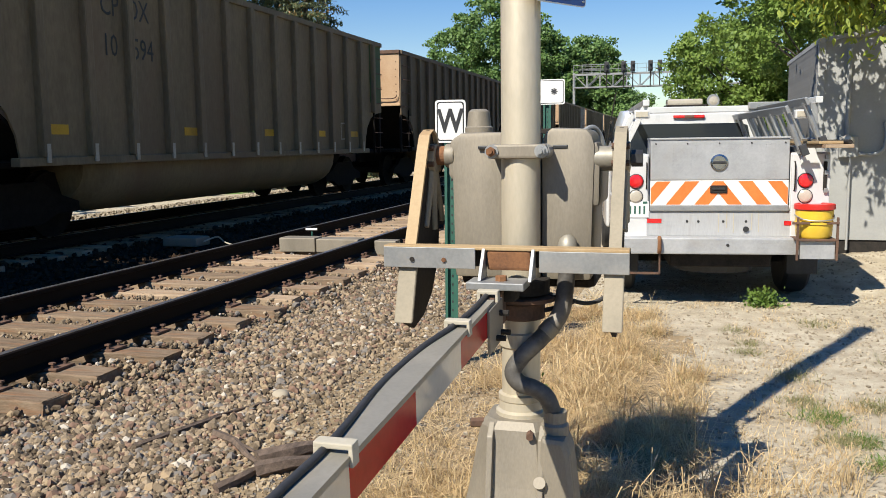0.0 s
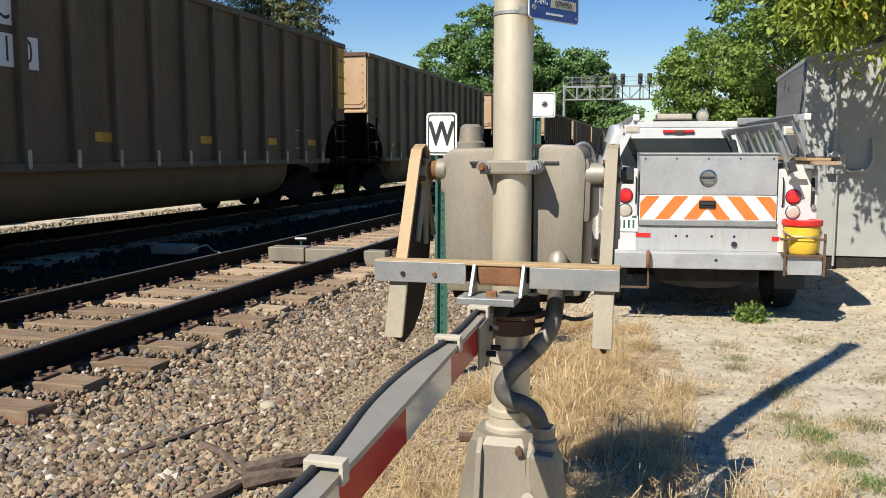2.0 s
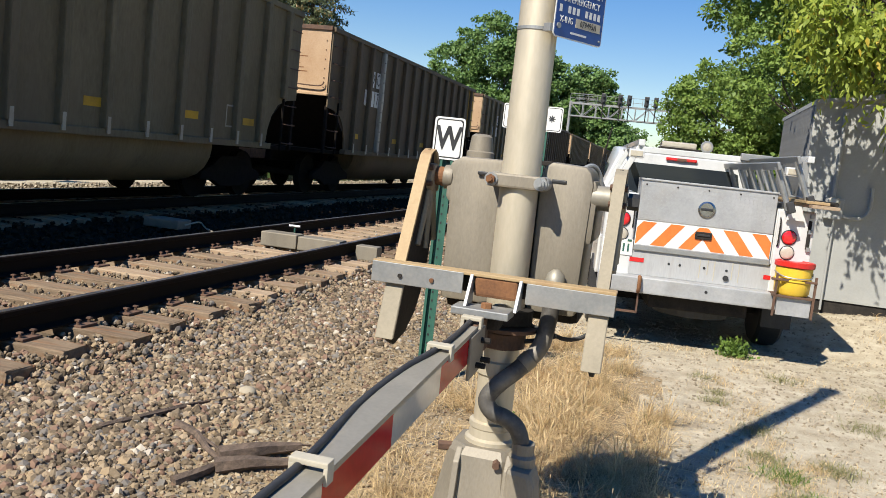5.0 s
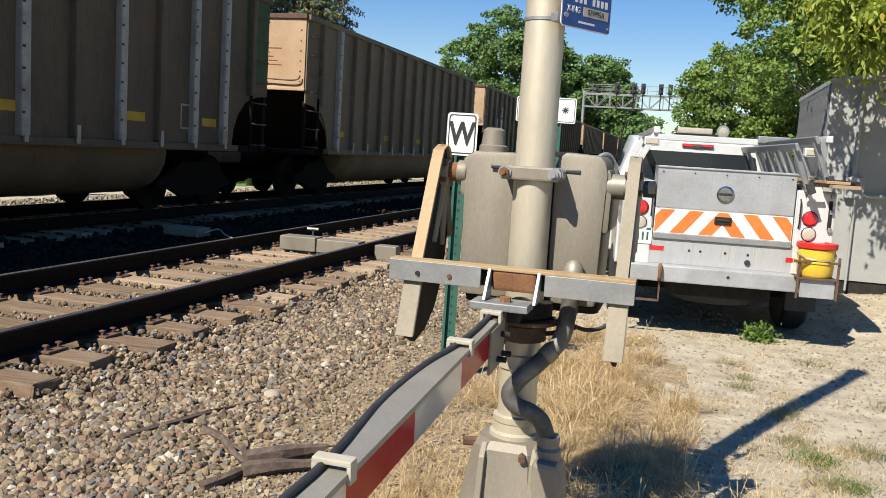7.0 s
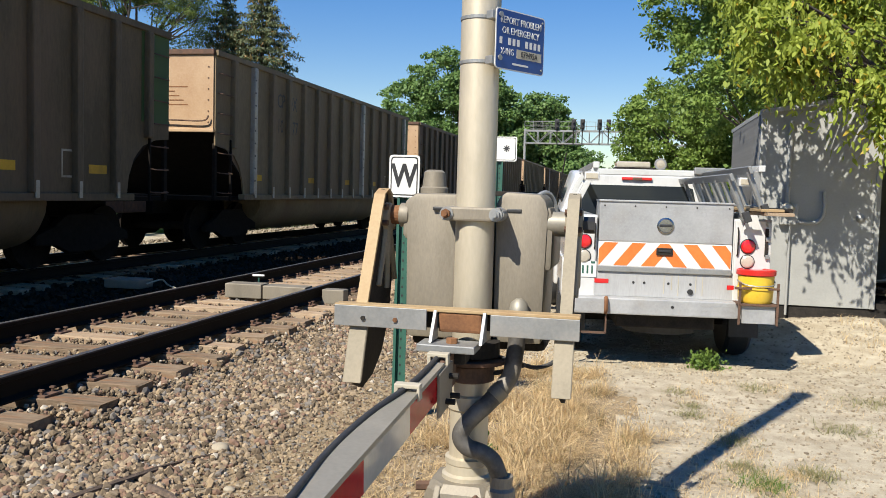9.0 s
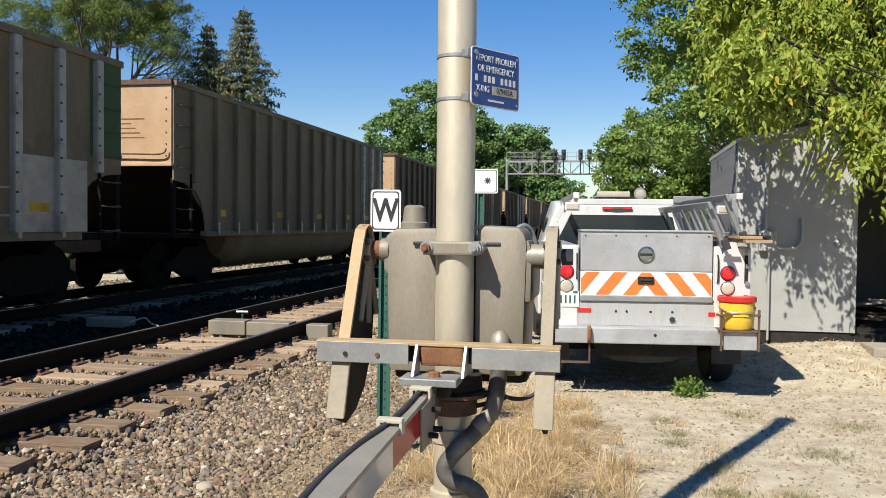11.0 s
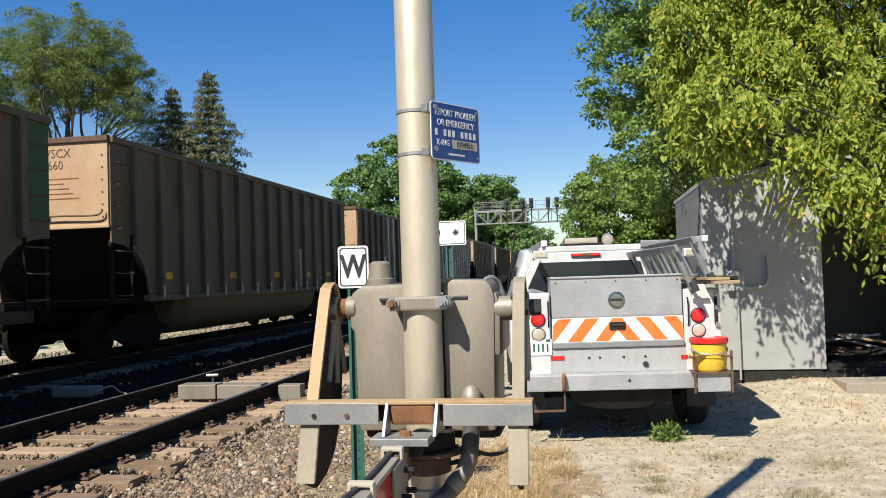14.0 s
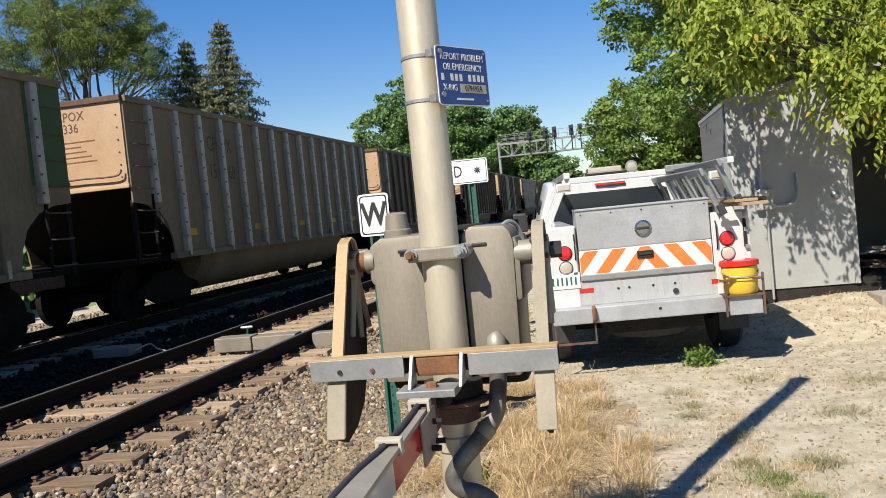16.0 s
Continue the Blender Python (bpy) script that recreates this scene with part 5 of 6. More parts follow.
def on_truck(x, y, z, rx=0, ry=0, rz=0):
    return pose(0.325, 8.30, 0, 0, 0, 6.5) @ pose(x, y, z, rx, ry, rz)


def build_bucket():
    b = thing("bucket", "yellow plastic bucket with a red lid in a rusty basket", "bucket", on_truck(0.775, -0.13, 0.672))
    part("body", lathe([(0.135, 0.0), (0.15, 0.02), (0.155, 0.12), (0.165, 0.125), (0.165, 0.14), (0.155, 0.145), (0.158, 0.245), (0.14, 0.25)], 32), M_yellow, b, smooth=True)
    part("lid", lathe([(0.168, 0.25), (0.172, 0.255), (0.172, 0.295), (0.16, 0.30), (0.15, 0.29), (0.02, 0.285)], 32), M_redplastic, b, "red lid", smooth=True)
    part("bail", tube([(-0.165, 0, 0.20), (-0.12, -0.13, 0.17), (0.0, -0.172, 0.16), (0.12, -0.13, 0.17), (0.165, 0, 0.20)], 0.006, 6), M_steel, b)


def build_ladders():
    """Two ladders on edge on the rack."""
    for k, (x, z) in enumerate(((0.58, 1.62), (0.74, 1.69))):
        lad = thing("ladder", "worn aluminium extension ladder tied to the truck's rack", "ladder", on_truck(x, 0.1, z, 0, -22, 0), group="ladders on the rack")
        for s in (-1, 1):
            part("rail", box(-0.015, 0.015, -0.28, 3.6, s * 0.19 - 0.035, s * 0.19 + 0.035, 0.006), M_steel, lad)
        for j in range(6):
            part("rung", rod((0, -0.18 + j * 0.58, -0.18), (0, -0.18 + j * 0.58, 0.18), 0.026, n=8), M_steel, lad)
        part("foot", box(-0.03, 0.03, -0.32, -0.27, -0.24, -0.14, 0.006), M_rubber, lad)
    tie_strap = thing("pipe_bundle", "bundle of weathered planks and conduit on the ladder rack", "pipes", on_truck(0.86, 0.0, 1.46, 0, 0, 0))
    part("plank", box(-0.07, 0.16, -0.35, 2.8, 0.0, 0.03, 0.004), M_tie, tie_strap)
    part("plank", box(-0.10, 0.10, -0.25, 2.8, 0.035, 0.06, 0.004), M_tan, tie_strap)
    part("bracket", prism([(-0.14, -0.10), (0.02, -0.10), (-0.02, 0.03), (-0.10, 0.03)], 0.02, Matrix.Translation((-0.06, -0.03, -0.03)) @ FRONT), M_white, tie_strap)
    part("conduit", rod((0.14, -0.30, 0.05), (0.14, 2.8, 0.05), 0.02, n=10), M_iron, tie_strap)


build_bucket()
build_ladders()


# ---- shed ----
SX, SY = 1.48, 10.95


def build_shed():
    shed = thing("shed", "grey sheet-steel equipment shed with a dark open doorway", "shed", pose(SX, SY, 0), kind="structure")
    w = part("wall_front", box(0, 1.32, 0, 0.08, 0.36, 2.66, 0.006), M_wall, shed, "dull grey painted steel wall")
    part("corner_trim", box(-0.03, 0.05, -0.012, 0.04, 0.36, 2.68, 0.004), M_wall, shed)
    part("door_trim", box(1.27, 1.33, -0.015, 0.06, 0.36, 2.60, 0.004), M_wall, shed)
    part("wall_front_far", box(2.45, 4.8, 0, 0.08, 0.36, 2.66, 0.006), M_wall, shed)
    part("door_head", box(1.32, 2.45, 0, 0.08, 2.45, 2.66, 0.006), M_wall, shed)
    side = part("wall_side", box(0.0, 0.06, 0.08, 3.0, 0.36, 2.60), M_corr, shed, "corrugated tin side wall")
    rib_me = bpy.data.meshes.new("corrugation")
    bm = rod((0, 0, 0.36), (0, 0, 2.62), 0.035, n=8)
    bm.to_mesh(rib_me)
    bm.free()
    rib_me.materials.append(M_corr)
    for k in range(26):
        shared("corrugation", rib_me, side, pose(-0.005, 0.15 + k * 0.11, 0))
    part("wall_back", box(0, 4.8, 3.0, 3.08, 0.36, 2.66), M_wall, shed)
    part("wall_end", box(4.72, 4.8, 0.08, 3.0, 0.36, 2.66), M_wall, shed)
    part("shed_floor", box(0.06, 4.72, 0.08, 3.0, 0.36, 0.42), M_iron, shed)
    roof = part("roof", prism([(-0.04, 2.62), (1.0, 2.80), (2.4, 2.90), (4.85, 2.66), (4.85, 2.70), (2.4, 2.95), (1.0, 2.85), (-0.04, 2.67)], 3.15,
                              Matrix(((1, 0, 0, 0), (0, 0, 1, -0.04), (0, 1, 0, 0), (0, 0, 0, 1)))), M_wall, shed, "low curved steel roof")
    part("gable", prism([(0.0, 2.655), (4.8, 2.655), (2.4, 2.90), (1.0, 2.80)], 0.06, Matrix(((1, 0, 0, 0), (0, 0, 1, 0.01), (0, 1, 0, 0), (0, 0, 0, 1)))), M_wall, shed)
    part("base_beam", box(-0.05, 4.85, 0.02, 3.0, 0.14, 0.36, 0.01), M_iron, shed, "dark timber sill under the shed")
    part("foundation", box(0.0, 4.8, 0.25, 2.9, -0.05, 0.2), M_concrete, shed)
    # electric meter and its pipes
    meter = part("meter_box", box(0.22, 0.42, -0.09, 0.0, 1.32, 1.56, 0.012), M_wall, shed, "grey electric meter box with a glass dome")
    part("meter_glass", lathe([(0.07, 0), (0.07, 0.05), (0.05, 0.08), (0.01, 0.085)], 20, m=Matrix.Translation((0.30, -0.09, 1.51)) @ pose(0, 0, 0, 90, 0, 0)), M_lamp_clear, meter)
    part("riser", rod((0.30, -0.05, 1.56), (0.30, -0.05, 2.55), 0.025, n=12), M_wall, shed)
    part("drop_pipe", rod((0.34, -0.06, 0.25), (0.34, -0.06, 1.32), 0.014, n=10), M_wall, shed)
    part("elbow", tube([(0.42, -0.04, 1.36), (0.55, -0.05, 1.35), (0.66, -0.05, 1.38), (0.71, -0.05, 1.50), (0.70, -0.05, 1.72)], 0.022, 10), M_wall, shed)
    part("knob", lathe([(0.05, 0), (0.05, 0.01), (0.03, 0.03), (0.012, 0.04)], 16, m=Matrix.Translation((1.12, 0, 1.42)) @ pose(0, 0, 0, 90, 0, 0)), M_steel, shed)
    part("notice", box(0.94, 1.0, -0.004, 0.0, 1.52, 1.60), M_wall, shed)
    return shed


build_shed()


def build_slab():
    slab = thing("concrete_step", "broken concrete step before the shed's doorway", "concrete step", pose(3.25, 10.2, 0.26, 0, 0, 2))
    part("slab", box(-0.5, 0.9, -0.2, 0.3, -0.2, 0.06, 0.02), M_concrete, slab)
    junk = thing("scrap_pile", "heap of cut boards and scrap inside the dark doorway", "scrap", pose(3.1, 11.6, 0.42))
    rng = random.Random(3)
    for k in range(9):
        b = box(-0.35, 0.35, -0.04, 0.04, -0.012, 0.012, 0.003)
        b.transform(pose(rng.uniform(-0.2, 0.5), rng.uniform(-0.2, 0.3), 0.05 + 0.03 * k, rng.uniform(-8, 8), rng.uniform(-14, 14), rng.uniform(0, 180)))
        part("board", b, rng.choice((M_tie, M_wall, M_darkrust)), junk)


build_slab()


# ---- signal bridge ----
def build_bridge():
    br = thing("signal_bridge", "silver lattice signal bridge across the tracks with dark signal heads", "signal bridge", pose(0, 100, 0))
    x0, x1, z0, z1 = -12.3, 14.0, 7.5, 8.95
    for y in (-0.6, 0.6):
        for z in (z0, z1):
            part("chord", box(x0, x1, y - 0.07, y + 0.07, z - 0.07, z + 0.07), M_steel, br)
    n = 18
    for y in (-0.6, 0.6):
        for k in range(n):
            a, b = x0 + (x1 - x0) * k / n, x0 + (x1 - x0) * (k + 1) / n
            part("post", box(a - 0.04, a + 0.04, y - 0.04, y + 0.04, z0, z1), M_steel, br)
            part("diagonal", rod((a, y, z0 if k % 2 else z1), (b, y, z1 if k % 2 else z0), 0.04, n=6), M_steel, br)
    part("walkway", box(x0, x1, -0.5, 0.5, z0 - 0.02, z0 + 0.03), M_steel, br)
    for z in (z1 + 0.5, z1 + 1.0):
        part("hand_rail", rod((x0, -0.65, z), (x1, -0.65, z), 0.025, n=6), M_steel, br)
    for k in range(28):
        a = x0 + k * 1.0
        part("rail_post", rod((a, -0.65, z1), (a, -0.65, z1 + 1.0), 0.022, n=5), M_steel, br)
    for x in (x0, x1):
        part("leg", box(x - 0.12, x + 0.12, -0.3, 0.3, 0, z1 + 0.2, 0.02), M_steel, br)
    for x in SIGNALS:
        head = part("signal_head", box(x - 0.25, x + 0.25, -0.9, -0.75, z1 + 0.1, z1 + 1.3, 0.2), M_black, br, "black signal head")
        part("signal_mast", box(x - 0.06, x + 0.06, -0.8, -0.7, z0, z1 + 0.4), M_iron, head)
        for j in range(2):
            part("signal_hood", rod((x, -0.9, z1 + 0.42 + 0.55 * j), (x, -1.2, z1 + 0.42 + 0.55 * j), 0.13, n=10), M_black, head)
    for k in range(5):
        part("cage_bar", box(-11.7, -8.9, -0.68, -0.64, z1 + 0.15 + k * 0.22, z1 + 0.18 + k * 0.22), M_steel, br)


SIGNALS = (-8.6, -6.75, -5.75, -3.85, -2.85)
build_bridge()


# ---- trees ----
def unit(v):
    return v / np.linalg.norm(v, axis=-1, keepdims=True)


def leaf_faces(rng, centres, size, droop=0.0, narrow=0.45, up=0.3, out=None, blade=False):
    """A pointed leaf at each centre, hanging by droop and turned towards out where it is given."""
    n = len(centres)
    along = unit(rng.normal(0, 1, (n, 3)) + np.array([0, 0, -droop]))
    face = unit(rng.normal(0, 1, (n, 3)) * (1 if out is None else 0.55) + np.array([0, 0, up]) + (0 if out is None else out))
    across = unit(np.cross(along, face))
    s = size * rng.uniform(0.6, 1.35, (n, 1))
    mid = centres + along * s * 0.45
    tip = centres + along * s
    if blade:
        low, high, w = centres + along * s * 0.28, centres + along * s * 0.66, across * s * narrow
        return np.stack([centres, low + w, high + w * 0.72, tip, high - w * 0.72, low - w], 1)
    return np.stack([centres, mid + across * s * narrow, tip, mid - across * s * narrow], 1)


def leaves_in(rng, blobs, clusters, per, spread, shell=0.55):
    """Leaf places in clumps that crowd towards the outside of the blobs (x, y, z, rx, ry, rz)."""
    vol = np.array([b[3] * b[4] * b[5] for b in blobs]) ** 0.67
    pick = rng.choice(len(blobs), clusters, p=vol / vol.sum())
    b = np.array(blobs)[pick]
    d = unit(rng.normal(0, 1, (clusters, 3)))
    r = rng.uniform(shell, 1.0, (clusters, 1)) * (0.86 + 0.28 * rng.random((clusters, 1)))
    heart = b[:, :3] + d * r * b[:, 3:]
    at = heart[:, None] + rng.normal(0, 1, (clusters, per, 3)) * np.array(spread)
    return heart, at.reshape(-1, 3)


def boughs_in(rng, blobs, clumps, per, radius, shell=0.6):
    """Clumps of leaves, each a small dome that shades its own underside; gives hearts, leaf places and outward directions."""
    vol = np.array([b[3] * b[4] * b[5] for b in blobs]) ** 0.67
    b = np.array(blobs)[rng.choice(len(blobs), clumps, p=vol / vol.sum())]
    d = unit(rng.normal(0, 1, (clumps, 3)))
    heart = b[:, :3] + d * (shell + (1.04 - shell) * rng.random((clumps, 1)) ** 0.6) * b[:, 3:]
    size = radius * rng.uniform(0.55, 1.45, (clumps, 1, 1))
    o = rng.normal(0, 1, (clumps, per, 3)) + np.array([0, 0, 0.55]) + d[:, None] * 0.6
    o = unit(o)
    flat = np.array([1.0, 1.0, 0.62])
    at = heart[:, None] + o * flat * size * rng.uniform(0.45, 1.08, (clumps, per, 1))
    return heart, at.reshape(-1, 3), o.reshape(-1, 3)


def sprays_in(rng, blobs, clumps, twigs, per, length, shell=0.5):
    """Hanging twigs set with leaves: they leave a clump's heart outwards, then droop."""
    vol = np.array([b[3] * b[4] * b[5] for b in blobs]) ** 0.67
    b = np.array(blobs)[rng.choice(len(blobs), clumps, p=vol / vol.sum())]
    d = unit(rng.normal(0, 1, (clumps, 3)))
    heart = b[:, :3] + d * (shell + (1.0 - shell) * rng.random((clumps, 1)) ** 0.6) * b[:, 3:]
    go = unit(rng.normal(0, 0.8, (clumps, twigs, 3)) + d[:, None] * 0.7 + np.array([0, 0, 0.1]))
    long = length * rng.uniform(0.5, 1.4, (clumps, twigs, 1))
    u = np.linspace(0.12, 1.0, per)[None, None, :, None]
    at = heart[:, None, None] + go[:, :, None] * long[:, :, None] * u * 0.75
    at = at + np.array([0, 0, -1.0]) * long[:, :, None] * (u ** 2) * 0.62
    at = at + rng.normal(0, 0.022, (clumps, twigs, per, 3))
    face = np.broadcast_to(go[:, :, None] * 0.5 + np.array([0, -0.25, 0.55]), at.shape)
    return heart, at.reshape(-1, 3), face.reshape(-1, 3)


def tree(name, label, base, blobs, mat, seed, clumps, per, radius, size, trunk_r=0.25, limbs=26, droop=0.3, narrow=0.42, shell=0.55, fork=0.4, twigs=0):
    rng = np.random.default_rng(seed)
    t = thing(name, label, "tree", pose(*base))
    top = np.array([(b[0], b[1], b[2]) for b in blobs]).mean(0)
    if twigs:
        heart, at, out = sprays_in(rng, blobs, clumps, twigs, per, radius, shell)
    else:
        heart, at, out = boughs_in(rng, blobs, clumps, per, radius, shell)
    fast_mesh("crown", leaf_faces(rng, at, size, droop, narrow, 0.3, out, twigs > 0), 6 if twigs else 4, mat, t)
    split = Vector((top[0] * 0.3, top[1] * 0.3, top[2] * fork))
    bm = tube([(0, 0, -0.2), tuple(split * 0.5 + Vector((0.1, 0, 0))), tuple(split)], trunk_r, 10, r_end=trunk_r * 0.75)
    for k in rng.choice(len(heart), min(limbs, len(heart)), replace=False):
        h = Vector(heart[k])
        mid = split.lerp(h, 0.5) + Vector((0, 0, 0.10 * (h - split).length * rng.uniform(-0.4, 1)))
        tube([tuple(split), tuple(split.lerp(mid, 0.5) + Vector(rng.normal(0, 0.06, 3) * (h - split).length * 0.6)), tuple(mid), tuple(h)], trunk_r * rng.uniform(0.2, 0.42), 6, bm=bm, r_end=0.012 + trunk_r * 0.03, smooth_steps=3)
        for _ in range(2):
            start = mid.lerp(h, rng.uniform(0.0, 0.5))
            end = Vector(heart[np.argmin(((heart - np.array(h + Vector(rng.normal(0, 0.5, 3) * radius * 3))) ** 2).sum(1))])
            tube([tuple(start), tuple(start.lerp(end, 0.5) + Vector(rng.normal(0, 0.08, 3) * (end - start).length)), tuple(end)], trunk_r * 0.13, 5, bm=bm, r_end=0.006 + trunk_r * 0.02, smooth_steps=2)
    part("trunk", bm, M_bark, t, smooth=True)
    return t


def spruce(base, height, radius, seed):
    rng = np.random.default_rng(seed)
    t = thing("spruce_tree", "tall blue-green spruce with brown patches on drooping boughs", "tree", pose(*base), group="spruces beyond the train")
    part("trunk", rod((0, 0, -0.2), (0, 0, height), 0.22, 0.02, 10), M_bark, t)
    places = []
    z = height * 0.02
    while z < height * 0.985:
        k = 1 - z / height
        r = radius * k * rng.uniform(0.8, 1.12) + 0.08
        n = int(5 + 9 * k)
        turn = rng.uniform(0, 6.28)
        for j in range(n):
            a = turn + 6.283 * j / n + rng.normal(0, 0.12)
            rr = r * rng.uniform(0.72, 1.15)
            tip = Vector((rr * math.cos(a), rr * math.sin(a), z - 0.22 * rr + 0.1))
            m = int(20 + 115 * rr)
            u = rng.random(m) ** 0.6
            line = np.outer(u, np.array(tip) - np.array((0, 0, z))) + np.array((0, 0, z))
            line[:, 2] += 0.18 * rr * np.sin(u * 3.1) * 0.5
            side = rng.normal(0, 1, (m, 3)) * np.array((0.15, 0.15, 0.035)) * (0.5 + rr * 0.35)
            places.append(line + side)
        z += height * 0.040 * (0.7 + 0.6 * k)
    at = np.concatenate(places)
    fast_mesh("crown", leaf_faces(rng, at, 0.20, 0.5, 0.16, 0.9), 4, M_needle, t)
    return t


def build_trees():
    # box elder behind the shed, its boughs over the roof and some twigs hanging before the wall
    tree("boxelder_tree", "leafy box elder with pale green hanging leaves over the shed", (5.6, 14.6, 0.0),
         [(-3.95, -2.4, 4.9, 0.62, 0.7, 0.7), (-3.5, -2.7, 4.2, 0.85, 0.7, 0.85), (-2.8, -3.0, 4.0, 0.9, 0.8, 0.85), (-1.6, -2.9, 3.8, 1.0, 0.8, 1.1), (-3.5, -2.2, 5.9, 1.1, 1.1, 1.0),
          (-2.1, -2.4, 5.8, 1.3, 1.1, 1.2), (-0.7, -3.1, 3.7, 0.9, 0.8, 1.1), (-0.5, -2.6, 5.8, 1.3, 1.2, 1.5), (-1.3, -2.2, 7.2, 1.6, 1.2, 1.0), (0.9, -2.6, 4.6, 1.2, 1.0, 2.0),
          (-3.45, -5.1, 2.75, 0.26, 0.24, 0.30), (-2.95, -5.3, 2.62, 0.26, 0.24, 0.38), (-2.62, -5.2, 2.35, 0.22, 0.22, 0.42), (-2.1, -5.4, 2.45, 0.32, 0.3, 0.55),
          (-4.05, -4.7, 3.55, 0.5, 0.4, 0.35), (-4.1, -5.1, 3.3, 0.4, 0.35, 0.3), (-3.75, -4.9, 3.15, 0.42, 0.36, 0.30), (-3.1, -5.0, 3.2, 0.45, 0.36, 0.32), (-2.3, -5.0, 3.15, 0.45, 0.4, 0.40), (-1.6, -5.2, 2.8, 0.45, 0.4, 0.6)],
         M_leaf_near, 11, 1150, 12, 0.40, 0.086, 0.18, 90, 1.5, 0.19, 0.5, 0.5, twigs=10)
    # thicket beyond the truck
    tree("thicket_tree", "dense light green tree beyond the truck", (3.4, 33, 0),
         [(-2.2, 0, 3.7, 1.8, 1.8, 1.9), (0.2, 0, 4.3, 2.4, 2, 2.4), (2.6, 0, 4.2, 2.5, 2, 3.0), (-1.2, -0.5, 1.5, 2.6, 1.6, 1.5), (1.6, -0.8, 1.8, 2.4, 1.6, 1.8)],
         M_leaf_mid, 12, 1000, 120, 0.42, 0.13, 0.3, 20, 0.4, 0.34, 0.5)
    tree("thicket_tree", "tall green roadside tree behind the shed", (4.2, 25, 0),
         [(-2.4, 0, 7.2, 1.7, 1.8, 1.7), (-2.2, 0, 5.0, 1.5, 1.6, 1.7), (-2.3, 0, 9.4, 1.7, 1.8, 1.6), (0, 0, 8.6, 2.8, 2.5, 3.0), (0.6, 0, 5.4, 2.6, 2.4, 2.4), (3.2, 0, 7, 3, 2.5, 3.5), (3.4, 0, 3.5, 2.6, 2.2, 2.6), (6.0, 0, 5.5, 2.6, 2.2, 4.0)],
         M_leaf_mid, 13, 1300, 120, 0.40, 0.12, 0.3, 24, 0.5, 0.28, 0.5)
    tree("thicket_bush", "low bright green bushes along the fence line", (3.0, 20, 0),
         [(-0.6, 0, 1.1, 1.5, 1.2, 1.2), (1.4, 0, 1.4, 1.7, 1.2, 1.4), (3.4, 0.5, 1.6, 1.6, 1.4, 1.6)],
         M_leaf_mid, 14, 260, 110, 0.30, 0.10, 0.08, 10, 0.3, 0.40, 0.4)
    # trees at the far end of the track
    tree("maple_tree", "large dark green maple at the far end of the track", (-22.5, 115, 0),
         [(-7.6, 0, 13.2, 3.0, 3, 3.4), (-3.2, 0, 16.0, 4.2, 4, 4.6), (1.6, 0, 13.4, 4.4, 4, 4.8), (5.4, 0, 10.5, 3.8, 3.6, 4.4), (-5, 0, 8, 5, 4, 4), (2, 0, 7, 6, 4, 5)],
         M_leaf_far, 15, 620, 100, 1.15, 0.36, 0.5, 26, 0.3, 0.45, 0.55)
    tree("maple_tree", "rounded green maple beside the signal bridge", (-12.4, 119, 0),
         [(0, 0, 12.6, 3.2, 3, 2.6), (-2, 0, 9, 3.6, 3, 4), (2.2, 0, 9.6, 2.2, 2.4, 2.8), (0.6, 0, 5.5, 4, 3, 4), (3.6, 0, 5.2, 2.4, 2.4, 3.0)],
         M_leaf_far, 16, 380, 100, 1.0, 0.36, 0.35, 18, 0.3, 0.45, 0.55)
    tree("maple_tree", "small green tree behind the signal bridge", (-7.2, 135, 0),
         [(0, 0, 5.4, 2.6, 2.6, 2.8), (-2.4, 0, 4.0, 2.6, 2.4, 2.6), (2.2, 0, 3.2, 1.8, 2.0, 2.0)],
         M_leaf_far, 17, 160, 70, 0.9, 0.42, 0.3, 10, 0.3, 0.45, 0.55)
    # locust and spruces beyond the train
    tree("locust_tree", "airy locust tree with open limbs beyond the train", (-24.4, 38.0, 0),
         [(0, 0, 13.2, 3.2, 2.8, 1.9), (0.3, 0, 12.0, 3.4, 2.8, 1.6), (-2.6, 0, 12.6, 2.4, 2.4, 1.7), (2.4, 0, 12.0, 2.0, 2.2, 1.6), (-4.2, 0, 10.8, 2.0, 2, 1.5), (3.5, 0, 10.4, 1.2, 1.6, 1.4), (0.4, 0, 11.0, 3.0, 2.6, 1.3),
          (3.1, 0, 8.9, 1.2, 1.3, 0.9), (-3.0, 0, 9.6, 2.0, 2.0, 0.9)],
         M_leaf_locust, 18, 720, 190, 0.50, 0.085, 0.34, 18, 0.5, 0.30, 0.30, 0.52)
    spruce((-18.0, 40.0, 0), 12.2, 5.4, 21)
    spruce((-20.1, 40.4, 0), 11.6, 5.2, 22)
    # a belt of woods that closes the view
    rng = np.random.default_rng(31)
    blobs = [(x, 190 + rng.uniform(-8, 8), rng.uniform(1, 4), 5, 5, rng.uniform(3, 5.5)) for x in np.linspace(-90, 120, 46)]
    heart, at = leaves_in(rng, blobs, 900, 22, (1.2, 1.2, 1.0))
    tagged(fast_mesh("far_woods", leaf_faces(rng, at, 1.3, 0.3, 0.5), 4, M_leaf_far), "far belt of dark green trees along the horizon", "trees", kind="stuff")
    blobs = [(-24 + rng.uniform(-3, 3), y, rng.uniform(1, 2.4), 4, 4, rng.uniform(2, 3.2)) for y in np.linspace(20, 180, 36)]
    heart, at = leaves_in(rng, blobs, 700, 22, (0.9, 0.9, 0.8))
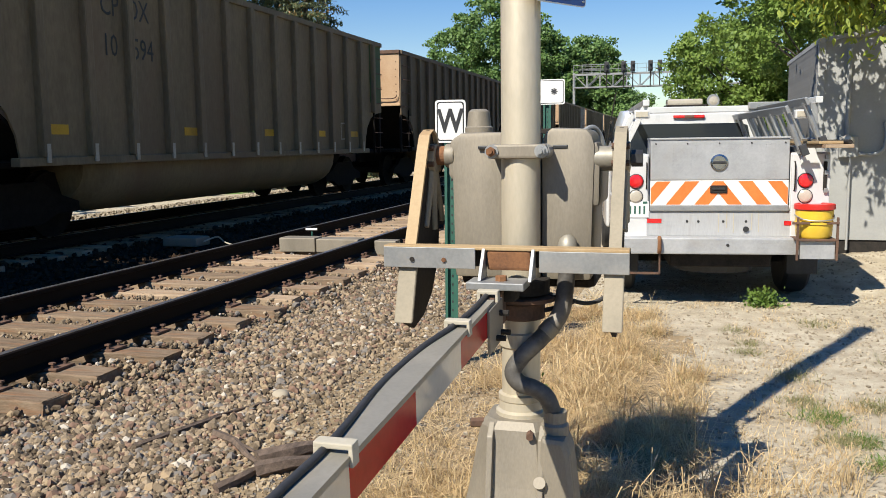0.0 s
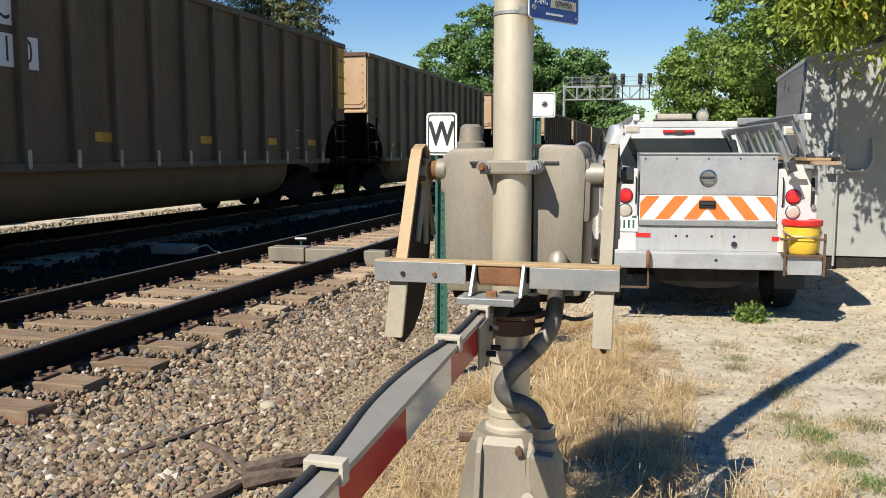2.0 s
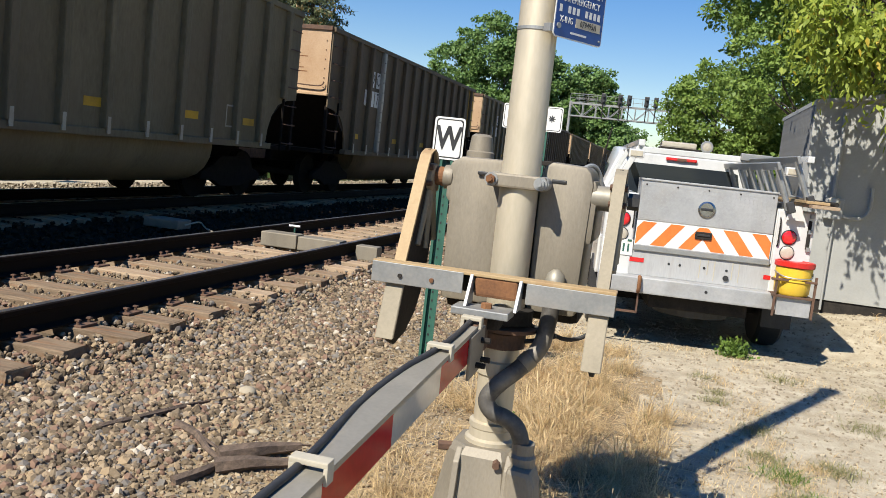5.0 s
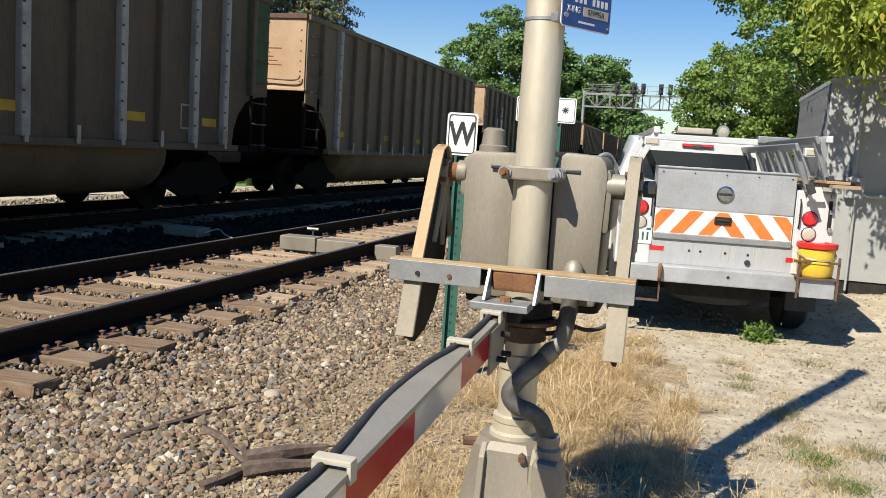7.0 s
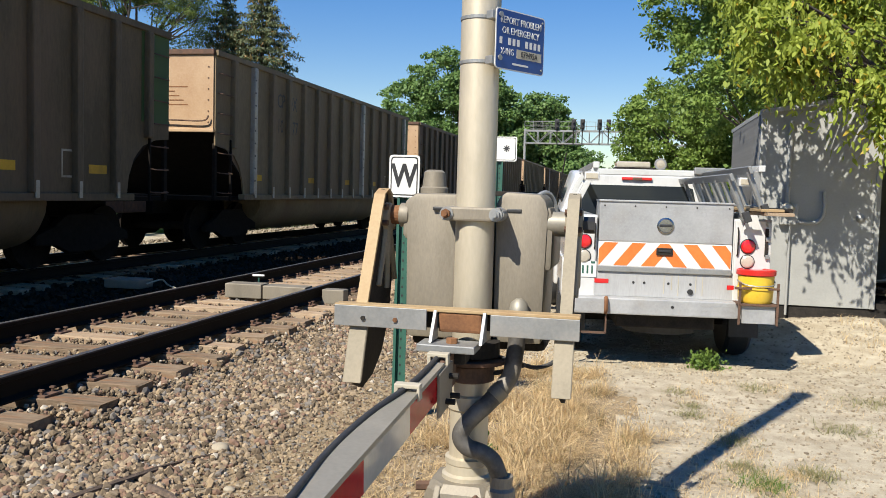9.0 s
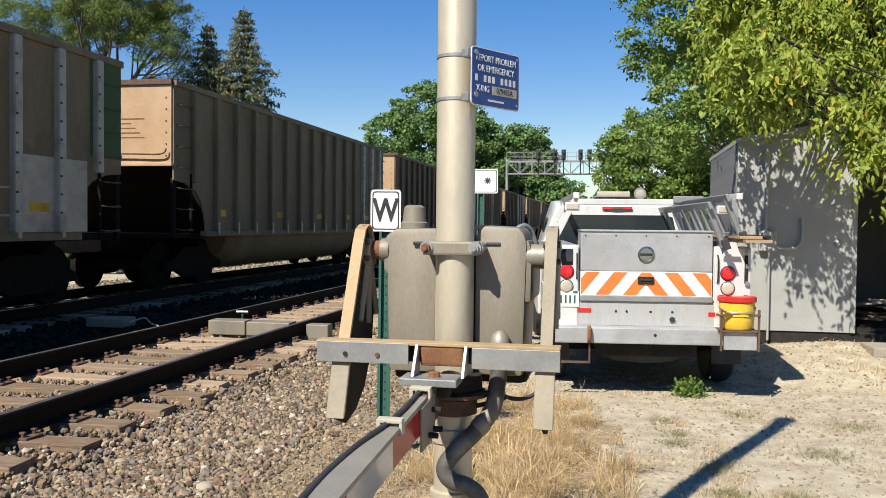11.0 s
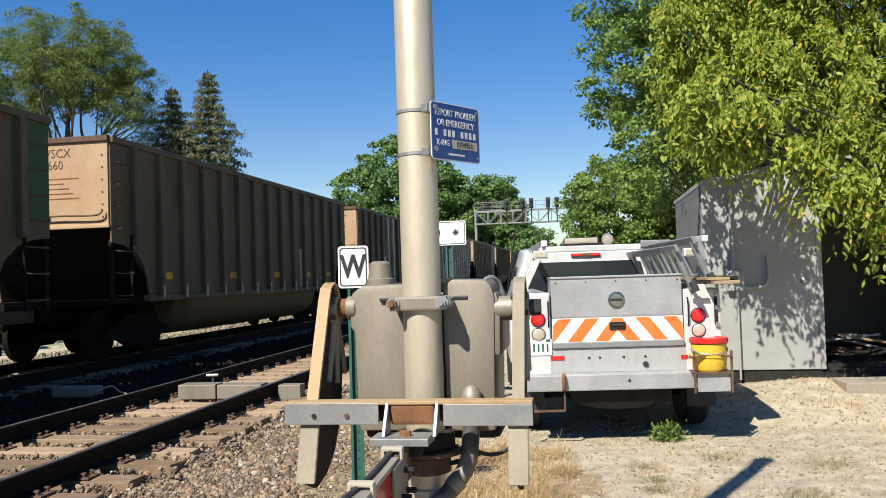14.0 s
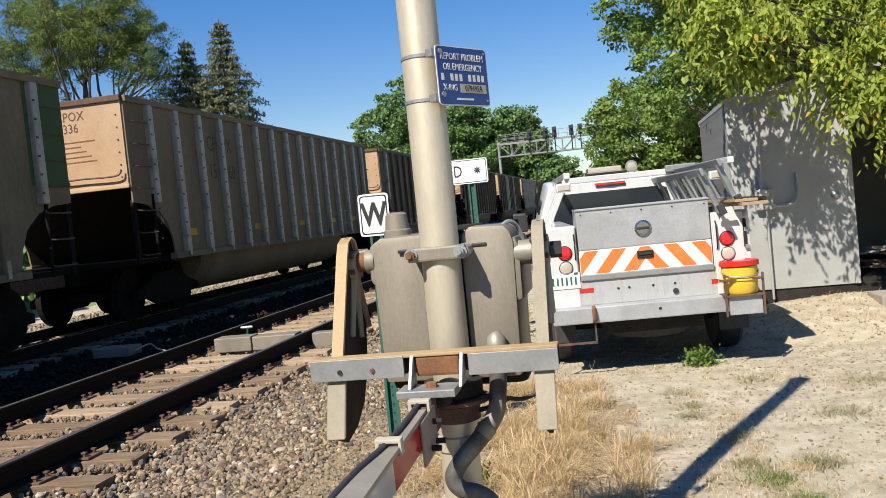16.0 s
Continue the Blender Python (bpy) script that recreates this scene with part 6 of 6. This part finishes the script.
    tagged(fast_mesh("hedge", leaf_faces(rng, at, 0.9, 0.3, 0.5), 4, M_leaf_far), "unbroken green hedge beyond the far track", "hedge", kind="stuff")


build_trees()


# ---- grass and weeds ----
def blades(name, label, roots, length, width, mat, seed, bend=0.5, heads=False):
    rng = np.random.default_rng(seed)
    n = len(roots)
    lean = rng.normal(0, bend, (n, 2))
    h = length * rng.uniform(0.45, 1.25, (n, 1))
    tip = roots + np.concatenate([lean * h, h * (1 - 0.35 * np.abs(lean).sum(1, keepdims=True).clip(0, 1.5))], 1)
    mid = roots + np.concatenate([lean * h * 0.3, h * 0.55], 1)
    a = rng.uniform(0, 6.28, n)
    w = np.stack([np.cos(a), np.sin(a), 0 * a], 1) * width * rng.uniform(0.6, 1.4, (n, 1))
    quads = np.stack([roots - w, roots + w, mid + w * 0.8, mid - w * 0.8], 1)
    tops = np.stack([mid - w * 0.8, mid + w * 0.8, tip, tip], 1)
    tops[:, 3] = tip - w * (2.2 if heads else 0.4)
    return tagged(fast_mesh(name, np.concatenate([quads, tops]), 4, mat), label, "grass", kind="stuff")


def tufts(rng, spots, per):
    out = []
    for x, y, r in spots:
        m = int(per * (0.5 + r * 6))
        p = np.stack([x + rng.normal(0, r, m), y + rng.normal(0, r, m)], 1)
        out += [(a, b, ground_height(a, b) - 0.005) for a, b in p]
    return np.array(out)


def build_grass():
    rng = np.random.default_rng(8)
    spots = []
    for k in range(760):
        y = 2.9 + 4.9 * rng.random() ** 1.25
        x = rng.normal(-0.5, 0.40)
        edge = 0.14 + 0.18 * noise.noise(Vector((y * 1.3, 4, 0))) - max(0, y - 6.0) * 0.25 - (0.35 if y < 4.0 else 0)
        gap = noise.noise(Vector((x * 2.6, y * 2.0, 9)))
        if -1.3 < x < edge and gap > -0.10:
            spots.append((x, y, rng.uniform(0.025, 0.08)))
    blades("dry_grass", "matted dry straw-coloured grass round the gate's base", tufts(rng, spots, 70), 0.12, 0.0017, M_straw, 1, 1.0, True)
    tall = [(x, y, 0.022) for x, y, r in spots[::4]]
    blades("dry_grass", "taller seeding straw-coloured tufts in the dry grass", tufts(rng, tall, 60), 0.24, 0.0018, M_straw, 9, 0.5, True)
    fresh = [(x, y, 0.03) for x, y, r in spots[2::13]]
    blades("sparse_grass", "green blades coming up through the dry grass", tufts(rng, fresh, 22), 0.15, 0.0018, M_greyweed, 10, 0.6)
    spots = [(rng.uniform(-1.6, -0.75), rng.uniform(2.4, 5.5), 0.05) for k in range(60)]
    blades("dry_grass", "thin dry grass at the edge of the ballast", tufts(rng, spots, 28), 0.10, 0.0018, M_straw, 2, 0.8)
    spots = [(0.2 + rng.normal(0, 0.28), 3.6 + rng.normal(0, 0.25), 0.05) for k in range(26)]
    blades("dry_grass", "seeding dry grass in the gate's shadow", tufts(rng, spots, 40), 0.20, 0.0022, M_straw, 3, 0.6, True)
    spots = [(rng.uniform(0.0, 3.4), rng.uniform(3.3, 9.0), rng.uniform(0.05, 0.16)) for k in range(70)]
    spots += [(0.55 + rng.normal(0, 0.16), rng.uniform(4.3, 7.4), rng.uniform(0.04, 0.10)) for k in range(40)]
    spots += [(0.85 + rng.normal(0, 0.16), rng.uniform(4.2, 5.4), rng.uniform(0.04, 0.10)) for k in range(30)]
    blades("sparse_grass", "sparse dry stubble on the gravel yard", tufts(rng, spots, 30), 0.06, 0.0018, M_straw, 4, 0.9)
    spots = [(rng.uniform(2.4, 4.6), rng.uniform(8.6, 10.4), rng.uniform(0.06, 0.2)) for k in range(30)]
    blades("sparse_grass", "dry grass before the shed", tufts(rng, spots, 40), 0.12, 0.002, M_straw, 5, 0.8)
    for k, (x, y, r, n, big, mat) in enumerate(WEEDS):
        if big:
            m = n * 3
            at = np.stack([x + rng.normal(0, r, m), y + rng.normal(0, r * 0.8, m), np.abs(rng.normal(0.05, 0.05, m)) + ground_height(x, y)], 1)
            ob = fast_mesh("weed", leaf_faces(rng, at, 0.038, -0.8, 0.30, 0.6), 4, mat)
            tagged(ob, "bushy green weed on the gravel", "weed", kind="stuff")
        else:
            ob = blades("weed", "low dusty green weeds on the gravel", tufts(rng, [(x, y, r)], n * 2), 0.065, 0.0022, mat, 40 + k, 1.1)
            ob["category"] = "weed"


WEEDS = [(0.72, 8.37, 0.065, 260, True, M_weed), (1.06, 7.68, 0.08, 70, False, M_greyweed), (0.47, 6.55, 0.06, 70, False, M_greyweed), (0.50, 6.85, 0.05, 60, False, M_greyweed),
         (0.40, 7.3, 0.06, 50, False, M_greyweed), (0.71, 5.9, 0.07, 90, False, M_greyweed), (0.69, 5.3, 0.06, 110, False, M_greyweed), (0.78, 5.05, 0.07, 120, False, M_weed),
         (0.81, 4.67, 0.06, 120, False, M_greyweed), (0.90, 4.68, 0.05, 90, False, M_weed), (1.09, 5.32, 0.07, 120, False, M_greyweed), (0.94, 4.34, 0.06, 110, False, M_weed),
         (1.5, 6.4, 0.10, 80, False, M_greyweed), (1.9, 7.4, 0.12, 80, False, M_greyweed), (-0.85, 5.0, 0.05, 60, True, M_weed), (-0.75, 3.55, 0.05, 50, True, M_weed)]
build_grass()


# ---- small things by the track ----
def build_clutter():
    # splintered old tie beside the arm
    for k, (x0, y0, x1, y1, r) in enumerate(((-2.66, 3.67, -2.36, 4.50, 0.02), (-2.36, 3.95, -1.9, 3.6, 0.026), (-1.95, 3.64, -1.66, 3.95, 0.05), (-1.9, 3.52, -1.62, 3.72, 0.045), (-1.98, 3.3, -1.86, 3.62, 0.03))):
        s = thing("splintered_wood", "splintered dark old timber lying on the ballast", "wood scrap", group="splintered timbers")
        a = Vector((x0, y0, ground_height(x0, y0) + r * 0.6))
        b = Vector((x1, y1, ground_height(x1, y1) + r * 0.9))
        bm = tube([a, a.lerp(b, 0.35) + Vector((0.02, 0.01, 0.012)), a.lerp(b, 0.7) + Vector((-0.015, 0.01, 0.0)), b], r, 6, r_end=r * 0.45, smooth_steps=2)
        part("splinter", bm, M_oldwood, s)
        part("splinter", tube([a + Vector((0, 0.03, 0)), a.lerp(b, 0.6) + Vector((0, 0.035, 0.015)), b + Vector((0.03, 0.05, 0))], r * 0.5, 5, r_end=0.004, smooth_steps=2), M_oldwood, s)
    # steel boxes clipped to the rails
    b = thing("rail_box", "long grey steel cable box across the track between the rails", "junction box", pose(-4.74, 10.75, TIE_TOP, 0, 0, 2))
    part("lid", box(-0.52, -0.01, -0.14, 0.14, 0.0, 0.19, 0.012), M_cast, b)
    part("lid", box(0.01, 0.60, -0.14, 0.14, 0.0, 0.18, 0.012), M_cast, b)
    b = thing("rail_box", "short grey steel box beside the near rail", "junction box", pose(-3.79, 10.82, TIE_TOP - 0.03))
    part("lid", box(-0.15, 0.15, -0.10, 0.10, 0.0, 0.19, 0.012), M_cast, b)
    tap = thing("switch_tap", "small pale green valve standing by the rail", "valve", pose(-5.02, 11.15, TIE_TOP))
    part("stem", rod((0, 0, 0.0), (0, 0, 0.22), 0.014, n=8), M_green, tap)
    part("handle", rod((-0.09, 0, 0.25), (0.07, 0.02, 0.25), 0.02, n=8), M_steel, tap)
    bond = thing("bond_box", "small blue-grey bonding box with a looped wire between the tracks", "junction box", pose(-6.96, 11.05, TIE_TOP))
    part("body", box(-0.28, 0.28, -0.18, 0.18, 0.0, 0.13, 0.02), M_cast, bond)
    part("wire", tube([(0.28, 0, 0.06), (0.45, 0.1, 0.12), (0.62, 0.0, 0.06), (0.85, -0.1, 0.02)], 0.012, 6), M_galv, bond)
    # pale stray stones
    for k, (x, y, s) in enumerate(((-2.34, 4.68, 0.055), (-3.08, 5.0, 0.05), (-2.65, 4.4, 0.03), (-2.0, 4.1, 0.03), (-2.5, 6.0, 0.04), (-2.9, 4.0, 0.04))):
        bm = bmesh.new()
        bmesh.ops.create_icosphere(bm, subdivisions=2, radius=s)
        for v in bm.verts:
            v.co *= 1 + 0.25 * noise.noise(v.co * 18 + Vector((k * 7, 0, 0)))
            v.co.z *= 0.55
        st = part("stone", bm, M_pebble, None, smooth=True)
        st.location = (x, y, ground_height(x, y) + s * 0.35)
        tagged(st, "pale cream stone lying on the grey ballast", "stone", group="pale stones")


build_clutter()
build_ties()


def motions():
    for car, start in train:
        walk(car, [(t, pose(TRAIN_TRACK, start + gone, RAIL_TOP)) for t, gone in GONE])


motions()
